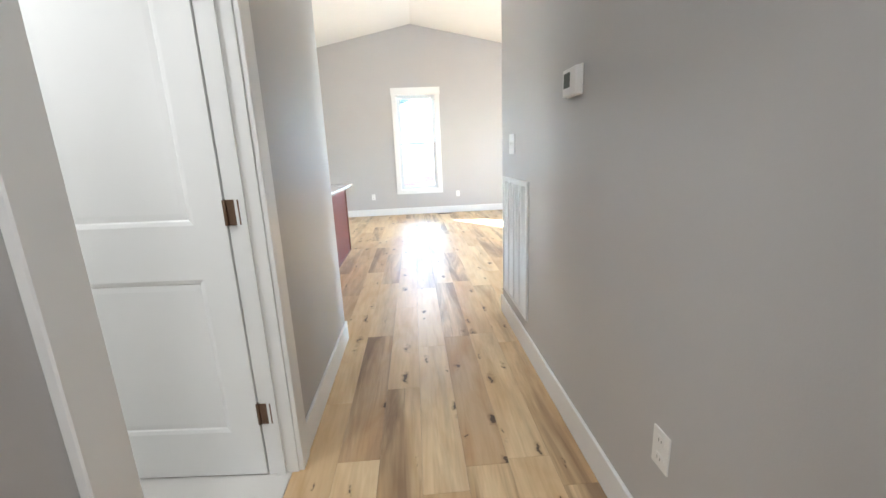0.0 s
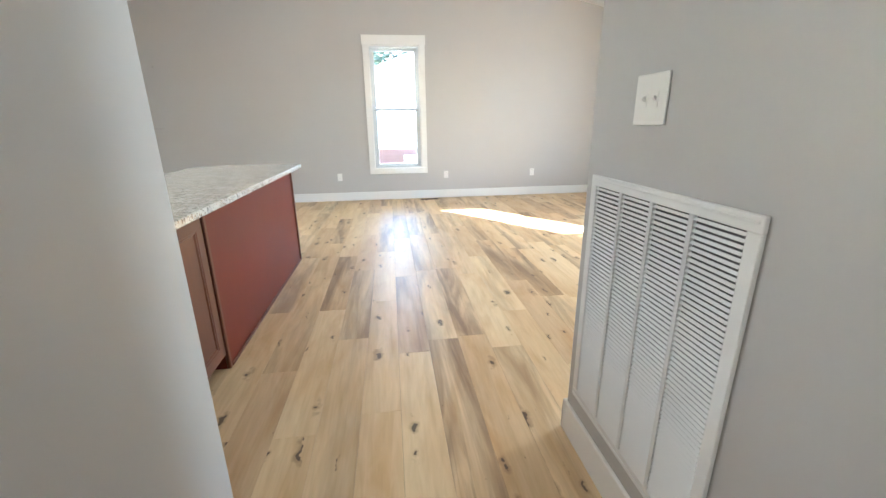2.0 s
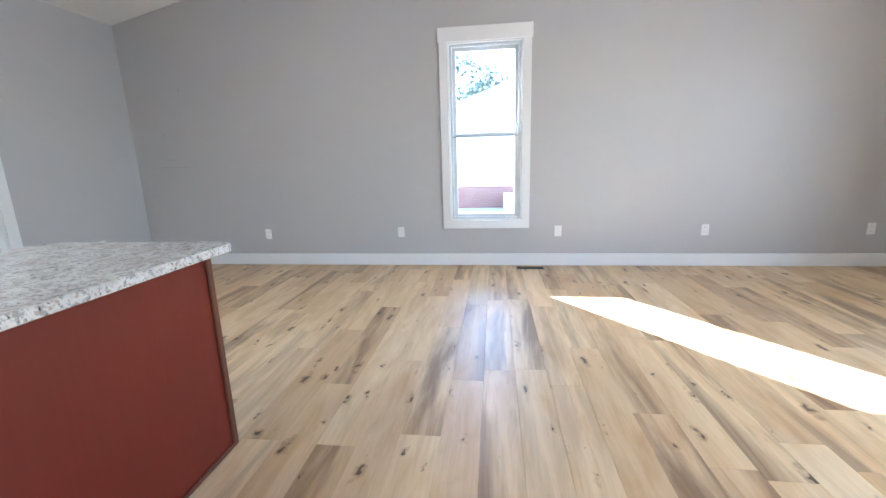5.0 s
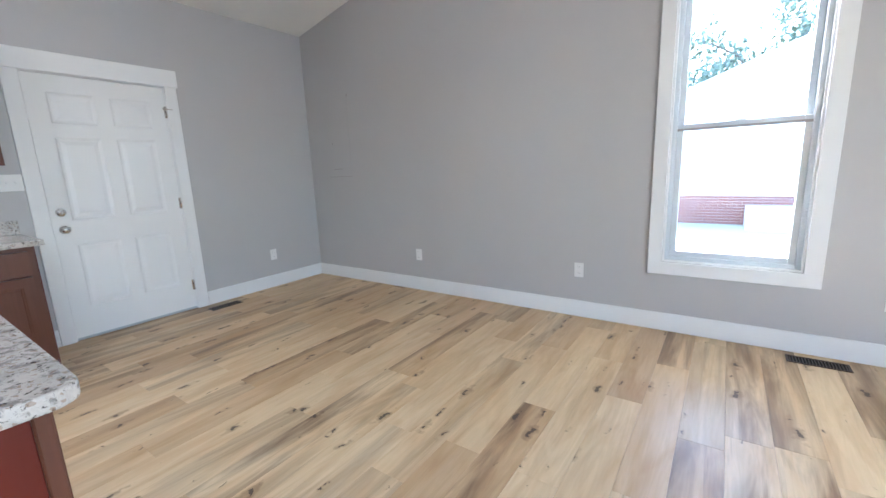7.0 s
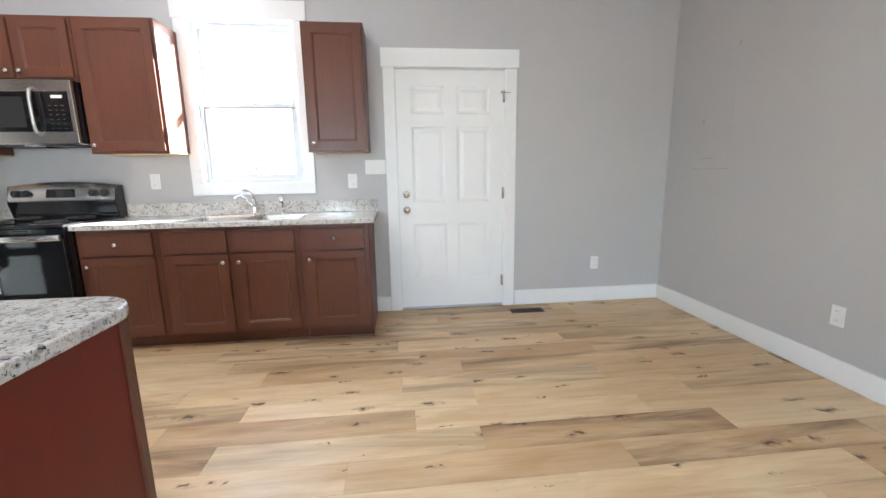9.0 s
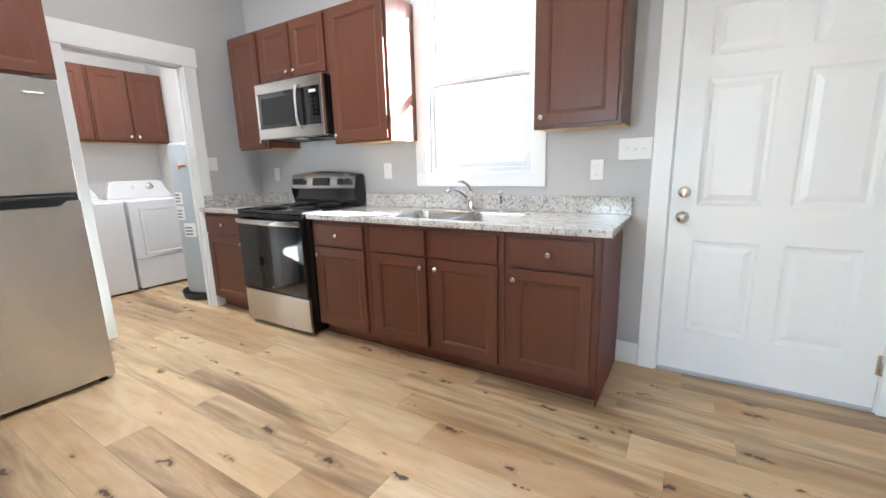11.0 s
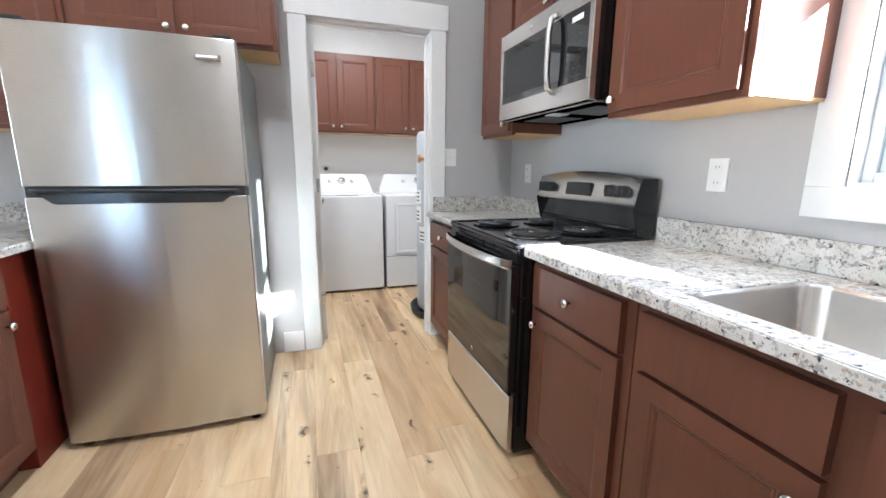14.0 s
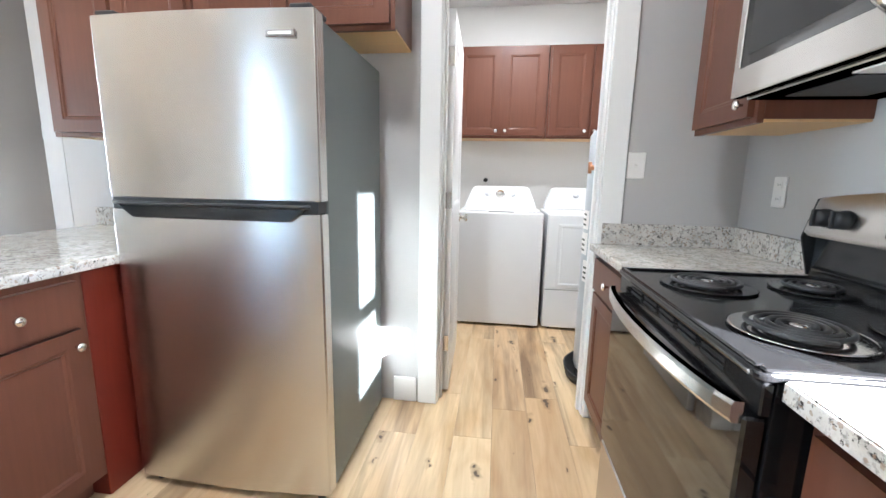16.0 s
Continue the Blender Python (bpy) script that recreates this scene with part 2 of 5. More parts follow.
STEEL = material("brushed_steel", (0.62, 0.605, 0.58), 0.27, 1.0, vary=0.02, scale=1.5, aniso=0.85)
CHROME = material("chrome", (0.82, 0.82, 0.82), 0.08, 1.0, vary=0.02)
NICKEL = material("satin_nickel", (0.72, 0.69, 0.65), 0.22, 1.0, vary=0.04)
BRONZE = material("hinge_bronze", (0.20, 0.13, 0.09), 0.35, 1.0, vary=0.15, scale=40)
BLACK = material("black_enamel", (0.012, 0.012, 0.013), 0.12, vary=0.1)
BLACKGLASS = material("black_glass", (0.008, 0.008, 0.009), 0.04, vary=0.1, coat=0.3)
RUBBER = material("black_plastic", (0.02, 0.02, 0.021), 0.45, vary=0.15)
FRSIDE = material("fridge_side", (0.14, 0.16, 0.16), 0.36, 0.5, vary=0.06, bump=0.12, bump_scale=260, stretch=(1, 1, 0.25))
ENAMEL = material("white_enamel", (0.78, 0.79, 0.80), 0.25, vary=0.02)
PLASTIC = material("white_plastic", (0.80, 0.79, 0.77), 0.35, vary=0.02)
GRILLE = material("grille_white", (0.78, 0.78, 0.77), 0.4, vary=0.03)
# near-black that paints the shade inside slots, gaps and vent wells
RECESS_SHADE = material("recess_shade", (0.015, 0.014, 0.013), 0.9)
# dark grey for the shade that shows between the grille's slats
SLAT_SHADE = material("slat_gap_shade", (0.10, 0.098, 0.095), 0.7)
BROWNVENT = material("brown_vent", (0.07, 0.04, 0.025), 0.4, 0.3, vary=0.2)
GREYPAINT = material("heater_grey", (0.42, 0.46, 0.49), 0.3, vary=0.04)
GLASS = glass_material("pane_glass", (0.78, 0.80, 0.81))
SEAM_GREY = material("wall_seam", (0.36, 0.345, 0.335), 0.6)
LCD = material("lcd_grey", (0.13, 0.15, 0.13), 0.2)
COPPER = material("copper_pipe", (0.60, 0.30, 0.17), 0.3, 1.0, vary=0.1)
GRASS = material("grass", (0.36, 0.34, 0.25), 0.9, vary=0.3, scale=1.5, bump=0.5, bump_scale=20)
BRICK = material("brick_red", (0.20, 0.085, 0.07), 0.8, vary=0.25, scale=8)
MORTAR = material("mortar", (0.45, 0.42, 0.40), 0.9)
SIDING = material("white_siding", (0.75, 0.75, 0.74), 0.6, vary=0.04)
ROOF = material("pale_roof", (0.62, 0.61, 0.60), 0.5, vary=0.08)
LEAF = material("leaf", (0.10, 0.125, 0.085), 0.6, vary=0.5, scale=3)
BARK = material("bark", (0.13, 0.10, 0.08), 0.9, vary=0.3, scale=10, bump=0.6, bump_scale=40)


# ---- mesh helpers ----
def boxes(*specs, bevel=0.0, seg=1):
    """One mesh of boxes (x0, x1, y0, y1, z0, z1), with softened edges."""
    bm = bmesh.new()
    for x0, x1, y0, y1, z0, z1 in specs:
        v = [bm.verts.new(p) for p in ((x0, y0, z0), (x1, y0, z0), (x1, y1, z0), (x0, y1, z0), (x0, y0, z1), (x1, y0, z1), (x1, y1, z1), (x0, y1, z1))]
        for f in ((3, 2, 1, 0), (4, 5, 6, 7), (0, 1, 5, 4), (1, 2, 6, 5), (2, 3, 7, 6), (3, 0, 4, 7)):
            bm.faces.new([v[i] for i in f])
    if bevel:
        bmesh.ops.bevel(bm, geom=bm.edges[:], offset=bevel, segments=seg, affect="EDGES", profile=0.5)
    return bm


def prism(points, axis, a, b, bevel=0.0, seg=1):
    """A flat outline pushed along an axis from a to b. Points are the other two coordinates in order."""
    bm = bmesh.new()

    def at(p, k):
        c = list(p)
        c.insert("xyz".index(axis), k)
        return c
    lo, hi = [bm.verts.new(at(p, a)) for p in points], [bm.verts.new(at(p, b)) for p in points]
    bm.faces.new(lo)
    bm.faces.new(hi[::-1])
    for i in range(len(points)):
        j = (i + 1) % len(points)
        bm.faces.new((lo[j], lo[i], hi[i], hi[j]))
    bmesh.ops.recalc_face_normals(bm, faces=bm.faces[:])
    if bevel:
        bmesh.ops.bevel(bm, geom=bm.edges[:], offset=bevel, segments=seg, affect="EDGES", profile=0.5)
    return bm


def lathe(profile, axis="z", at=(0, 0, 0), n=24):
    """A turned shape: (radius, height) pairs about an axis through a point."""
    bm = bmesh.new()
    rings = []
    for r, h in profile:
        ring = []
        for i in range(n):
            a = 2 * math.pi * i / n
            c, s = r * math.cos(a), r * math.sin(a)
            p = {"z": (c, s, h), "y": (c, h, s), "x": (h, c, s)}[axis]
            ring.append(bm.verts.new(Vector(p) + Vector(at)))
        rings.append(ring)
    for a, b in zip(rings, rings[1:]):
        for i in range(n):
            bm.faces.new((a[i], a[(i + 1) % n], b[(i + 1) % n], b[i]))
    for ring in (rings[0], rings[-1]):
        bm.faces.new(ring)
    bmesh.ops.recalc_face_normals(bm, faces=bm.faces[:])
    for f in bm.faces:
        f.smooth = len(f.verts) == 4
    return bm


def tube(points, r, n=10):
    """A round bar along points."""
    bm = bmesh.new()
    pts = [Vector(p) for p in points]
    rings, side = [], None
    for i, p in enumerate(pts):
        d = (pts[min(i + 1, len(pts) - 1)] - pts[max(i - 1, 0)]).normalized()
        if side is None:
            side = d.orthogonal().normalized()
        side = (side - d * side.dot(d)).normalized()
        up = d.cross(side)
        rr = r[i] if isinstance(r, (list, tuple)) else r
        rings.append([bm.verts.new(p + rr * (math.cos(2 * math.pi * k / n) * side + math.sin(2 * math.pi * k / n) * up)) for k in range(n)])
    for a, b in zip(rings, rings[1:]):
        for i in range(n):
            bm.faces.new((a[i], a[(i + 1) % n], b[(i + 1) % n], b[i])).smooth = True
    bm.faces.new(rings[0])
    bm.faces.new(rings[-1])
    bmesh.ops.recalc_face_normals(bm, faces=bm.faces[:])
    return bm


def arc(c, r, a0, a1, n, plane="xz"):
    out = []
    for i in range(n + 1):
        a = radians(a0 + (a1 - a0) * i / n)
        u, v = r * math.cos(a), r * math.sin(a)
        out.append({"xz": (c[0] + u, c[1], c[2] + v), "yz": (c[0], c[1] + u, c[2] + v), "xy": (c[0] + u, c[1] + v, c[2])}[plane])
    return out


def panelled(w, h, t, xs, zs, panels, inset=((0.012, -0.008), (0.02, 0.0)), bevel=True):
    """A slab from x 0 to w, z 0 to h, y -t to 0, whose front (-y) has sunk panels in the named cells of the grid xs, zs."""
    bm = bmesh.new()
    xs, zs = [0, *xs, w], [0, *zs, h]
    g = [[bm.verts.new((x, -t, z)) for x in xs] for z in zs]
    cells = {}
    for j in range(len(zs) - 1):
        for i in range(len(xs) - 1):
            cells[i, j] = bm.faces.new((g[j][i], g[j][i + 1], g[j + 1][i + 1], g[j + 1][i]))
    back = [bm.verts.new(p) for p in ((0, 0, 0), (w, 0, 0), (w, 0, h), (0, 0, h))]
    bm.faces.new(back[::-1])
    bm.faces.new([*g[0], back[1], back[0]][::-1])
    bm.faces.new([*g[-1][::-1], back[3], back[2]][::-1])
    bm.faces.new([*[r[0] for r in g][::-1], back[0], back[3]][::-1])
    bm.faces.new([*[r[-1] for r in g], back[2], back[1]][::-1])
    bmesh.ops.recalc_face_normals(bm, faces=bm.faces[:])
    for key in panels:
        f = cells[key]
        for th, dp in inset:
            bmesh.ops.inset_region(bm, faces=[f], thickness=th, depth=dp, use_even_offset=True)
    return bm


def part(name, bm, mat, parent=None, label="", loc=None):
    """One mesh object, under a thing or a part."""
    me = bpy.data.meshes.new(name)
    bm.to_mesh(me)
    bm.free()
    me.materials.append(mat)
    ob = new(name, me)
    if parent:
        ob.parent = parent
    if loc:
        ob.location = loc
    if label:
        ob["label"] = label
    return ob


def thing(name, m, label, category, group="", kind=""):
    """An empty at a thing's base, that carries its parts."""
    ob = new(name)
    ob.empty_display_size = 0.1
    ob.matrix_basis = m
    return tagged(ob, label, category, group, kind)


def merge(*bms):
    """Several meshes in one."""
    out = bms[0]
    for b in bms[1:]:
        me = bpy.data.meshes.new("tmp")
        b.to_mesh(me)
        b.free()
        out.from_mesh(me)
        bpy.data.meshes.remove(me)
    return out


# ---- plan, in metres: x east, y north, z up ----
EAST, SOUTH, HALL_W, HALL_E = 8.50, -6.03, 3.63, 4.832   # faces of the walls
HALL_END, STUB, RIGHT_END = -10.7, -6.029, -5.69
EAVE, RIDGE_X, RIDGE_Z = 2.84, 4.25, 3.73
T = 0.15
LAUNDRY_BACK, LAUNDRY_E = -8.0, 1.95
LOW, LAUNDRY_TOP = 2.44, 2.74


def wall(name, axis, face, back, a0, a1, top, holes, mat, label):
    """A wall whose room face lies at `face`; holes are (a0, a1, z0, z1)."""
    cuts_a = sorted({a0, a1, *[v for hole in holes for v in hole[:2]]})
    cuts_z = sorted({-0.02, top, *[v for hole in holes for v in hole[2:]]})
    spec = []
    lo, hi = min(face, back), max(face, back)
    for p, q in zip(cuts_a, cuts_a[1:]):
        run = None
        for u, v in zip(cuts_z, cuts_z[1:]):
            hole = any(h[0] <= p and q <= h[1] and h[2] <= u and v <= h[3] for h in holes)
            if hole:
                run = None
                continue
            if run:
                run[1] = v
            else:
                run = [u, v]
                spec.append((p, q, run))
    made = [(lo, hi, p, q, r[0], r[1]) if axis == "x" else (p, q, lo, hi, r[0], r[1]) for p, q, r in spec]
    ob = part(name, boxes(*made), mat)
    return tagged(ob, label, "wall", kind="structure")


NWIN = (3.888, 4.678, 0.528, 2.425)
KWIN = (-4.043, -3.245, 1.163, 2.415)
EWIN = (-2.68, -1.875, 0.528, 2.425)
EWIN_ADDED = (-4.60, -3.795, 0.528, 2.425)
BDOOR = (-2.478, -1.518, -0.02, 2.095)
LDOOR = (0.605, 1.395, -0.02, 2.09)
HDOOR = (-8.085, -7.245, -0.02, 2.06)

wall("wall_west", "x", 0, -T, -8.12, T, EAVE, [KWIN, BDOOR], WALL, "grey painted kitchen wall with a window and a back door")
wall("wall_east", "x", EAST, EAST + T, RIGHT_END - T, T, EAVE, [EWIN, EWIN_ADDED], WALL, "grey painted living room wall with a tall window")
nw = wall("wall_north", "y", 0, T, 0, EAST, EAVE, [NWIN], WALL, "grey painted gable wall with one tall window")
gable = part("gable", prism([(0, EAVE), (EAST, EAVE), (RIDGE_X, RIDGE_Z)], "y", 0, T), WALL, nw)
sw = wall("wall_south", "y", SOUTH, SOUTH - 0.12, 0, HALL_W - 0.122, EAVE, [LDOOR], WALL, "grey painted kitchen wall with the laundry doorway")
part("gable", prism([(0, EAVE), (EAST, EAVE), (RIDGE_X, RIDGE_Z)], "y", SOUTH, SOUTH - 0.12), WALL, sw)
wall("wall_hall_left", "x", HALL_W, HALL_W - 0.12, HALL_END, STUB, EAVE, [HDOOR], WALL, "grey painted hall wall with an open white door")
wall("wall_hall_right", "x", HALL_E, HALL_E + 0.12, HALL_END, RIGHT_END, EAVE, [], WALL, "grey painted hall wall with a return air grille")
wall("wall_living_south", "y", RIGHT_END, RIGHT_END - 0.12, HALL_E + 0.12, EAST, EAVE + 0.9, [], WALL, "grey painted living room wall behind the hall")
wall("wall_hall_end", "y", HALL_END, HALL_END - 0.12, HALL_W - 0.12, HALL_E + 0.12, EAVE, [], WALL, "grey painted wall at the end of the hall")
wall("wall_laundry_back", "y", LAUNDRY_BACK, LAUNDRY_BACK - 0.12, 0, LAUNDRY_E + 0.12, LAUNDRY_TOP, [], LAUNDRY, "pale painted wall behind the washer and dryer")
wall("wall_laundry_east", "x", LAUNDRY_E, LAUNDRY_E + 0.12, LAUNDRY_BACK, SOUTH - 0.12, LAUNDRY_TOP, [], LAUNDRY, "pale painted side wall of the laundry room")
wall("wall_laundry_west", "x", 0.004, -0.02, LAUNDRY_BACK, SOUTH - 0.12, LAUNDRY_TOP, [], LAUNDRY, "pale painted side wall of the laundry room")
wall("wall_laundry_front", "y", SOUTH - 0.13, SOUTH - 0.121, 0.01, LAUNDRY_E, LAUNDRY_TOP, [LDOOR], LAUNDRY, "pale painted wall beside the laundry doorway")
# the small room behind the hall door
wall("wall_side_room_back", "x", 1.9, 1.78, -9.1, -6.8, LOW, [], LAUNDRY, "pale painted wall of the side room")
wall("wall_side_room_north", "y", -6.8, -6.68, 1.9, HALL_W - 0.12, LOW, [], LAUNDRY, "pale painted wall of the side room")
wall("wall_side_room_south", "y", -9.1, -9.22, 1.78, HALL_W - 0.12, LOW, [], LAUNDRY, "pale painted wall of the side room")
tagged(part("floor_side_room", boxes((1.8, HALL_W - 0.03, -9.1, -6.8, -0.05, 0.004)), TILE), "pale tiled floor of the side room", "floor", kind="structure")
tagged(part("ceiling_side_room", boxes((1.8, HALL_W - 0.12, -9.2, -6.7, LOW, LOW + 0.05)), CEIL), "white ceiling of the side room", "ceiling", kind="structure")

slope = (RIDGE_Z - EAVE) / RIDGE_X
tagged(part("ceiling_vault", merge(
    prism([(-0.3, EAVE - 0.3 * slope), (RIDGE_X, RIDGE_Z), (RIDGE_X, RIDGE_Z + 0.12), (-0.3, EAVE + 0.12 - 0.3 * slope)], "y", SOUTH - 0.14, 0.3),
    prism([(EAST + 0.3, EAVE - 0.3 * slope), (RIDGE_X, RIDGE_Z), (RIDGE_X, RIDGE_Z + 0.12), (EAST + 0.3, EAVE + 0.12 - 0.3 * slope)], "y", SOUTH - 0.14, 0.3)), CEIL), "white vaulted ceiling with a ridge", "ceiling", kind="structure")
tagged(part("ceiling_hall", boxes((HALL_W - 0.15, HALL_E + 0.15, HALL_END - 0.15, SOUTH - 0.001, EAVE, EAVE + 0.06)), CEIL), "white flat hall ceiling", "ceiling", kind="structure")
tagged(part("ceiling_laundry", boxes((-0.1, LAUNDRY_E + 0.15, LAUNDRY_BACK - 0.15, SOUTH - 0.121, LAUNDRY_TOP, LAUNDRY_TOP + 0.06)), CEIL), "white laundry room ceiling", "ceiling", kind="structure")


# ---- trim, windows, doors ----
def baseboard(axis, face, a0, a1, sgn, height=0.14):
    """A white board along a wall; sgn: the way it stands proud of the face."""
    lo, hi = sorted((face, face + sgn * 0.015))
    spec = (lo, hi, a0, a1, 0.002, height) if axis == "x" else (a0, a1, lo, hi, 0.002, height)
    return tagged(part("baseboard", boxes(spec, bevel=0.003), WHITE), "white painted baseboard along the wall", "baseboard", kind="structure")


baseboard("y", 0, 0.0, EAST, -1)
baseboard("x", 0, -1.425, -0.016, 1)
baseboard("x", 0, -2.688, -2.566, 1)
baseboard("x", EAST, RIGHT_END, -0.016, -1)
baseboard("x", HALL_E, HALL_END, RIGHT_END + 0.015, -1)
baseboard("y", RIGHT_END, HALL_E - 0.015, EAST - 0.016, 1)
baseboard("x", HALL_W, -7.157, STUB + 0.015, 1)
baseboard("x", HALL_W, HALL_END, -8.173, 1)
baseboard("y", STUB, 3.42, HALL_W + 0.014, 1)
baseboard("y", SOUTH, 1.495, 1.62, 1)
baseboard("y", LAUNDRY_BACK, 0.02, LAUNDRY_E, 1)
baseboard("x", LAUNDRY_E, LAUNDRY_BACK, SOUTH - 0.13, -1)


def window(name, m, w, h, wide, head, label, latch=True):
    """A double-hung vinyl window with flat white casing; local x 0 to w along the wall, z 0 to h, the room at -y."""
    win = thing(name, m, label, "window", kind="structure")
    part("casing", boxes((-wide, 0, -0.02, 0, 0, h), bevel=0.002), WHITE, win)
    part("casing", boxes((w, w + wide, -0.02, 0, 0, h), bevel=0.002), WHITE, win)
    part("casing_foot", boxes((-wide, w + wide, -0.02, 0, -wide, 0), bevel=0.002), WHITE, win)
    part("casing_head", boxes((-wide - 0.012, w + wide + 0.012, -0.024, 0, h, h + head), bevel=0.002), WHITE, win)
    e = 0.002
    part("jamb", boxes((e, 0.012, 0, T, e, h - e), (w - 0.012, w - e, 0, T, e, h - e), (0.012, w - 0.012, 0, T, h - 0.012, h - e), (0.012, w - 0.012, 0, T, e, 0.012)), WHITE, win)
    f = 0.04
    part("window_frame", boxes((0.012, f, 0.035, 0.12, 0.012, h - 0.012), (w - f, w - 0.012, 0.035, 0.12, 0.012, h - 0.012), (f, w - f, 0.035, 0.12, h - f, h - 0.012), (f, w - f, 0.035, 0.12, 0.012, f), bevel=0.003), VINYL, win)
    mid, s = h * 0.5, 0.038
    for nm, z0, z1, y in (("upper_sash", mid - 0.018, h - f, 0.085), ("lower_sash", f, mid + 0.018, 0.05)):
        sash = part(nm, boxes((f, f + s, y, y + 0.03, z0, z1), (w - f - s, w - f, y, y + 0.03, z0, z1), (f + s, w - f - s, y, y + 0.03, z1 - s, z1), (f + s, w - f - s, y, y + 0.03, z0, z0 + s), bevel=0.004), VINYL, win)
        pane = part("pane", boxes((f + s - 0.004, w - f - s + 0.004, y + 0.013, y + 0.017, z0 + s - 0.004, z1 - s + 0.004)), GLASS, sash)
        pane.visible_shadow = False
        if nm == "lower_sash":
            # grey strip that draws a darker line below the top of the lower sash
            part("meeting_line", boxes((f, w - f, y - 0.003, y + 0.004, z1 - s - 0.006, z1 - s + 0.010)), SEAM_GREY, sash)
            part("sash_lock", boxes((w / 2 - 0.03, w / 2 + 0.03, y - 0.004, y + 0.02, z1, z1 + 0.012), bevel=0.003), VINYL, sash)
    return win


window("window_north", pose(NWIN[0], 0, NWIN[2]), NWIN[1] - NWIN[0], NWIN[3] - NWIN[2], 0.09, 0.14, "tall white double-hung window with flat white casing")
window("window_kitchen", pose(0, KWIN[0], KWIN[2], 0, 0, 90), KWIN[1] - KWIN[0], KWIN[3] - KWIN[2], 0.09, 0.14, "white double-hung kitchen window above the sink")
window("window_east", pose(EAST, EWIN[1], EWIN[2], 0, 0, -90), EWIN[1] - EWIN[0], EWIN[3] - EWIN[2], 0.09, 0.14, "tall white double-hung window in the side wall")

# unseen second side window, put in to bring more light indoors
window("window_east_added", pose(EAST, EWIN_ADDED[1], EWIN_ADDED[2], 0, 0, -90), EWIN_ADDED[1] - EWIN_ADDED[0], EWIN_ADDED[3] - EWIN_ADDED[2], 0.09, 0.14, "tall white double-hung window in the side wall")


def door_casing(name, m, w, h, depth, wide, head, label, both=False, stop=True):
    """White flat casing and jamb of a doorway, local x 0 to w, the room at -y."""
    cas = thing(name, m, label, "door frame", kind="structure")
    e = 0.012
    for side in (0, 1) if both else (0,):
        y0, y1 = ((-0.02, 0), (depth, depth + 0.02))[side]
        part("casing", boxes((-wide, e, y0, y1, 0.002, h - e), bevel=0.003), WHITE, cas)
        part("casing", boxes((w - e, w + wide, y0, y1, 0.002, h - e), bevel=0.003), WHITE, cas)
        part("casing_head", boxes((-wide - 0.015, w + wide + 0.015, y0 - 0.004 * (side == 0), y1 + 0.004 * side, h - e, h + head), bevel=0.003), WHITE, cas)
    part("jamb", boxes((0.001, 0.018, 0, depth, 0.002, h - 0.019), (w - 0.018, w - 0.001, 0, depth, 0.002, h - 0.019), (0.001, w - 0.001, 0, depth, h - 0.018, h - 0.001), bevel=0.002), WHITE, cas)
    if stop:
        part("door_stop", boxes((0.018, 0.03, 0.05, 0.085, 0.002, h - 0.03), (w - 0.03, w - 0.018, 0.05, 0.085, 0.002, h - 0.03), (0.018, w - 0.018, 0.05, 0.085, h - 0.03, h - 0.019)), WHITE, cas)
    return cas


door_casing("door_frame_back", pose(0, BDOOR[0], 0, 0, 0, 90), BDOOR[1] - BDOOR[0], BDOOR[3], T, 0.085, 0.135, "white flat casing round the back door")
door_casing("door_frame_laundry", pose(LDOOR[1], SOUTH, 0, 0, 0, 180), LDOOR[1] - LDOOR[0], LDOOR[3], 0.121, 0.09, 0.14, "white flat casing round the laundry doorway")
door_casing("door_frame_hall", pose(HALL_W, HDOOR[0], 0, 0, 0, 90), HDOOR[1] - HDOOR[0], HDOOR[3], 0.12, 0.085, 0.085, "white moulded casing round the hall doorway")


def knob_parts(parent, x, y, z, axis=-1):
    """A turned nickel knob that stands out towards -y."""
    part("knob", lathe([(0.004, 0.0), (0.005, -0.012), (0.015, -0.017), (0.0165, -0.022), (0.012, -0.028), (0.002, -0.030)], "y", (x, y, z), 16), NICKEL, parent, "satin nickel knob")


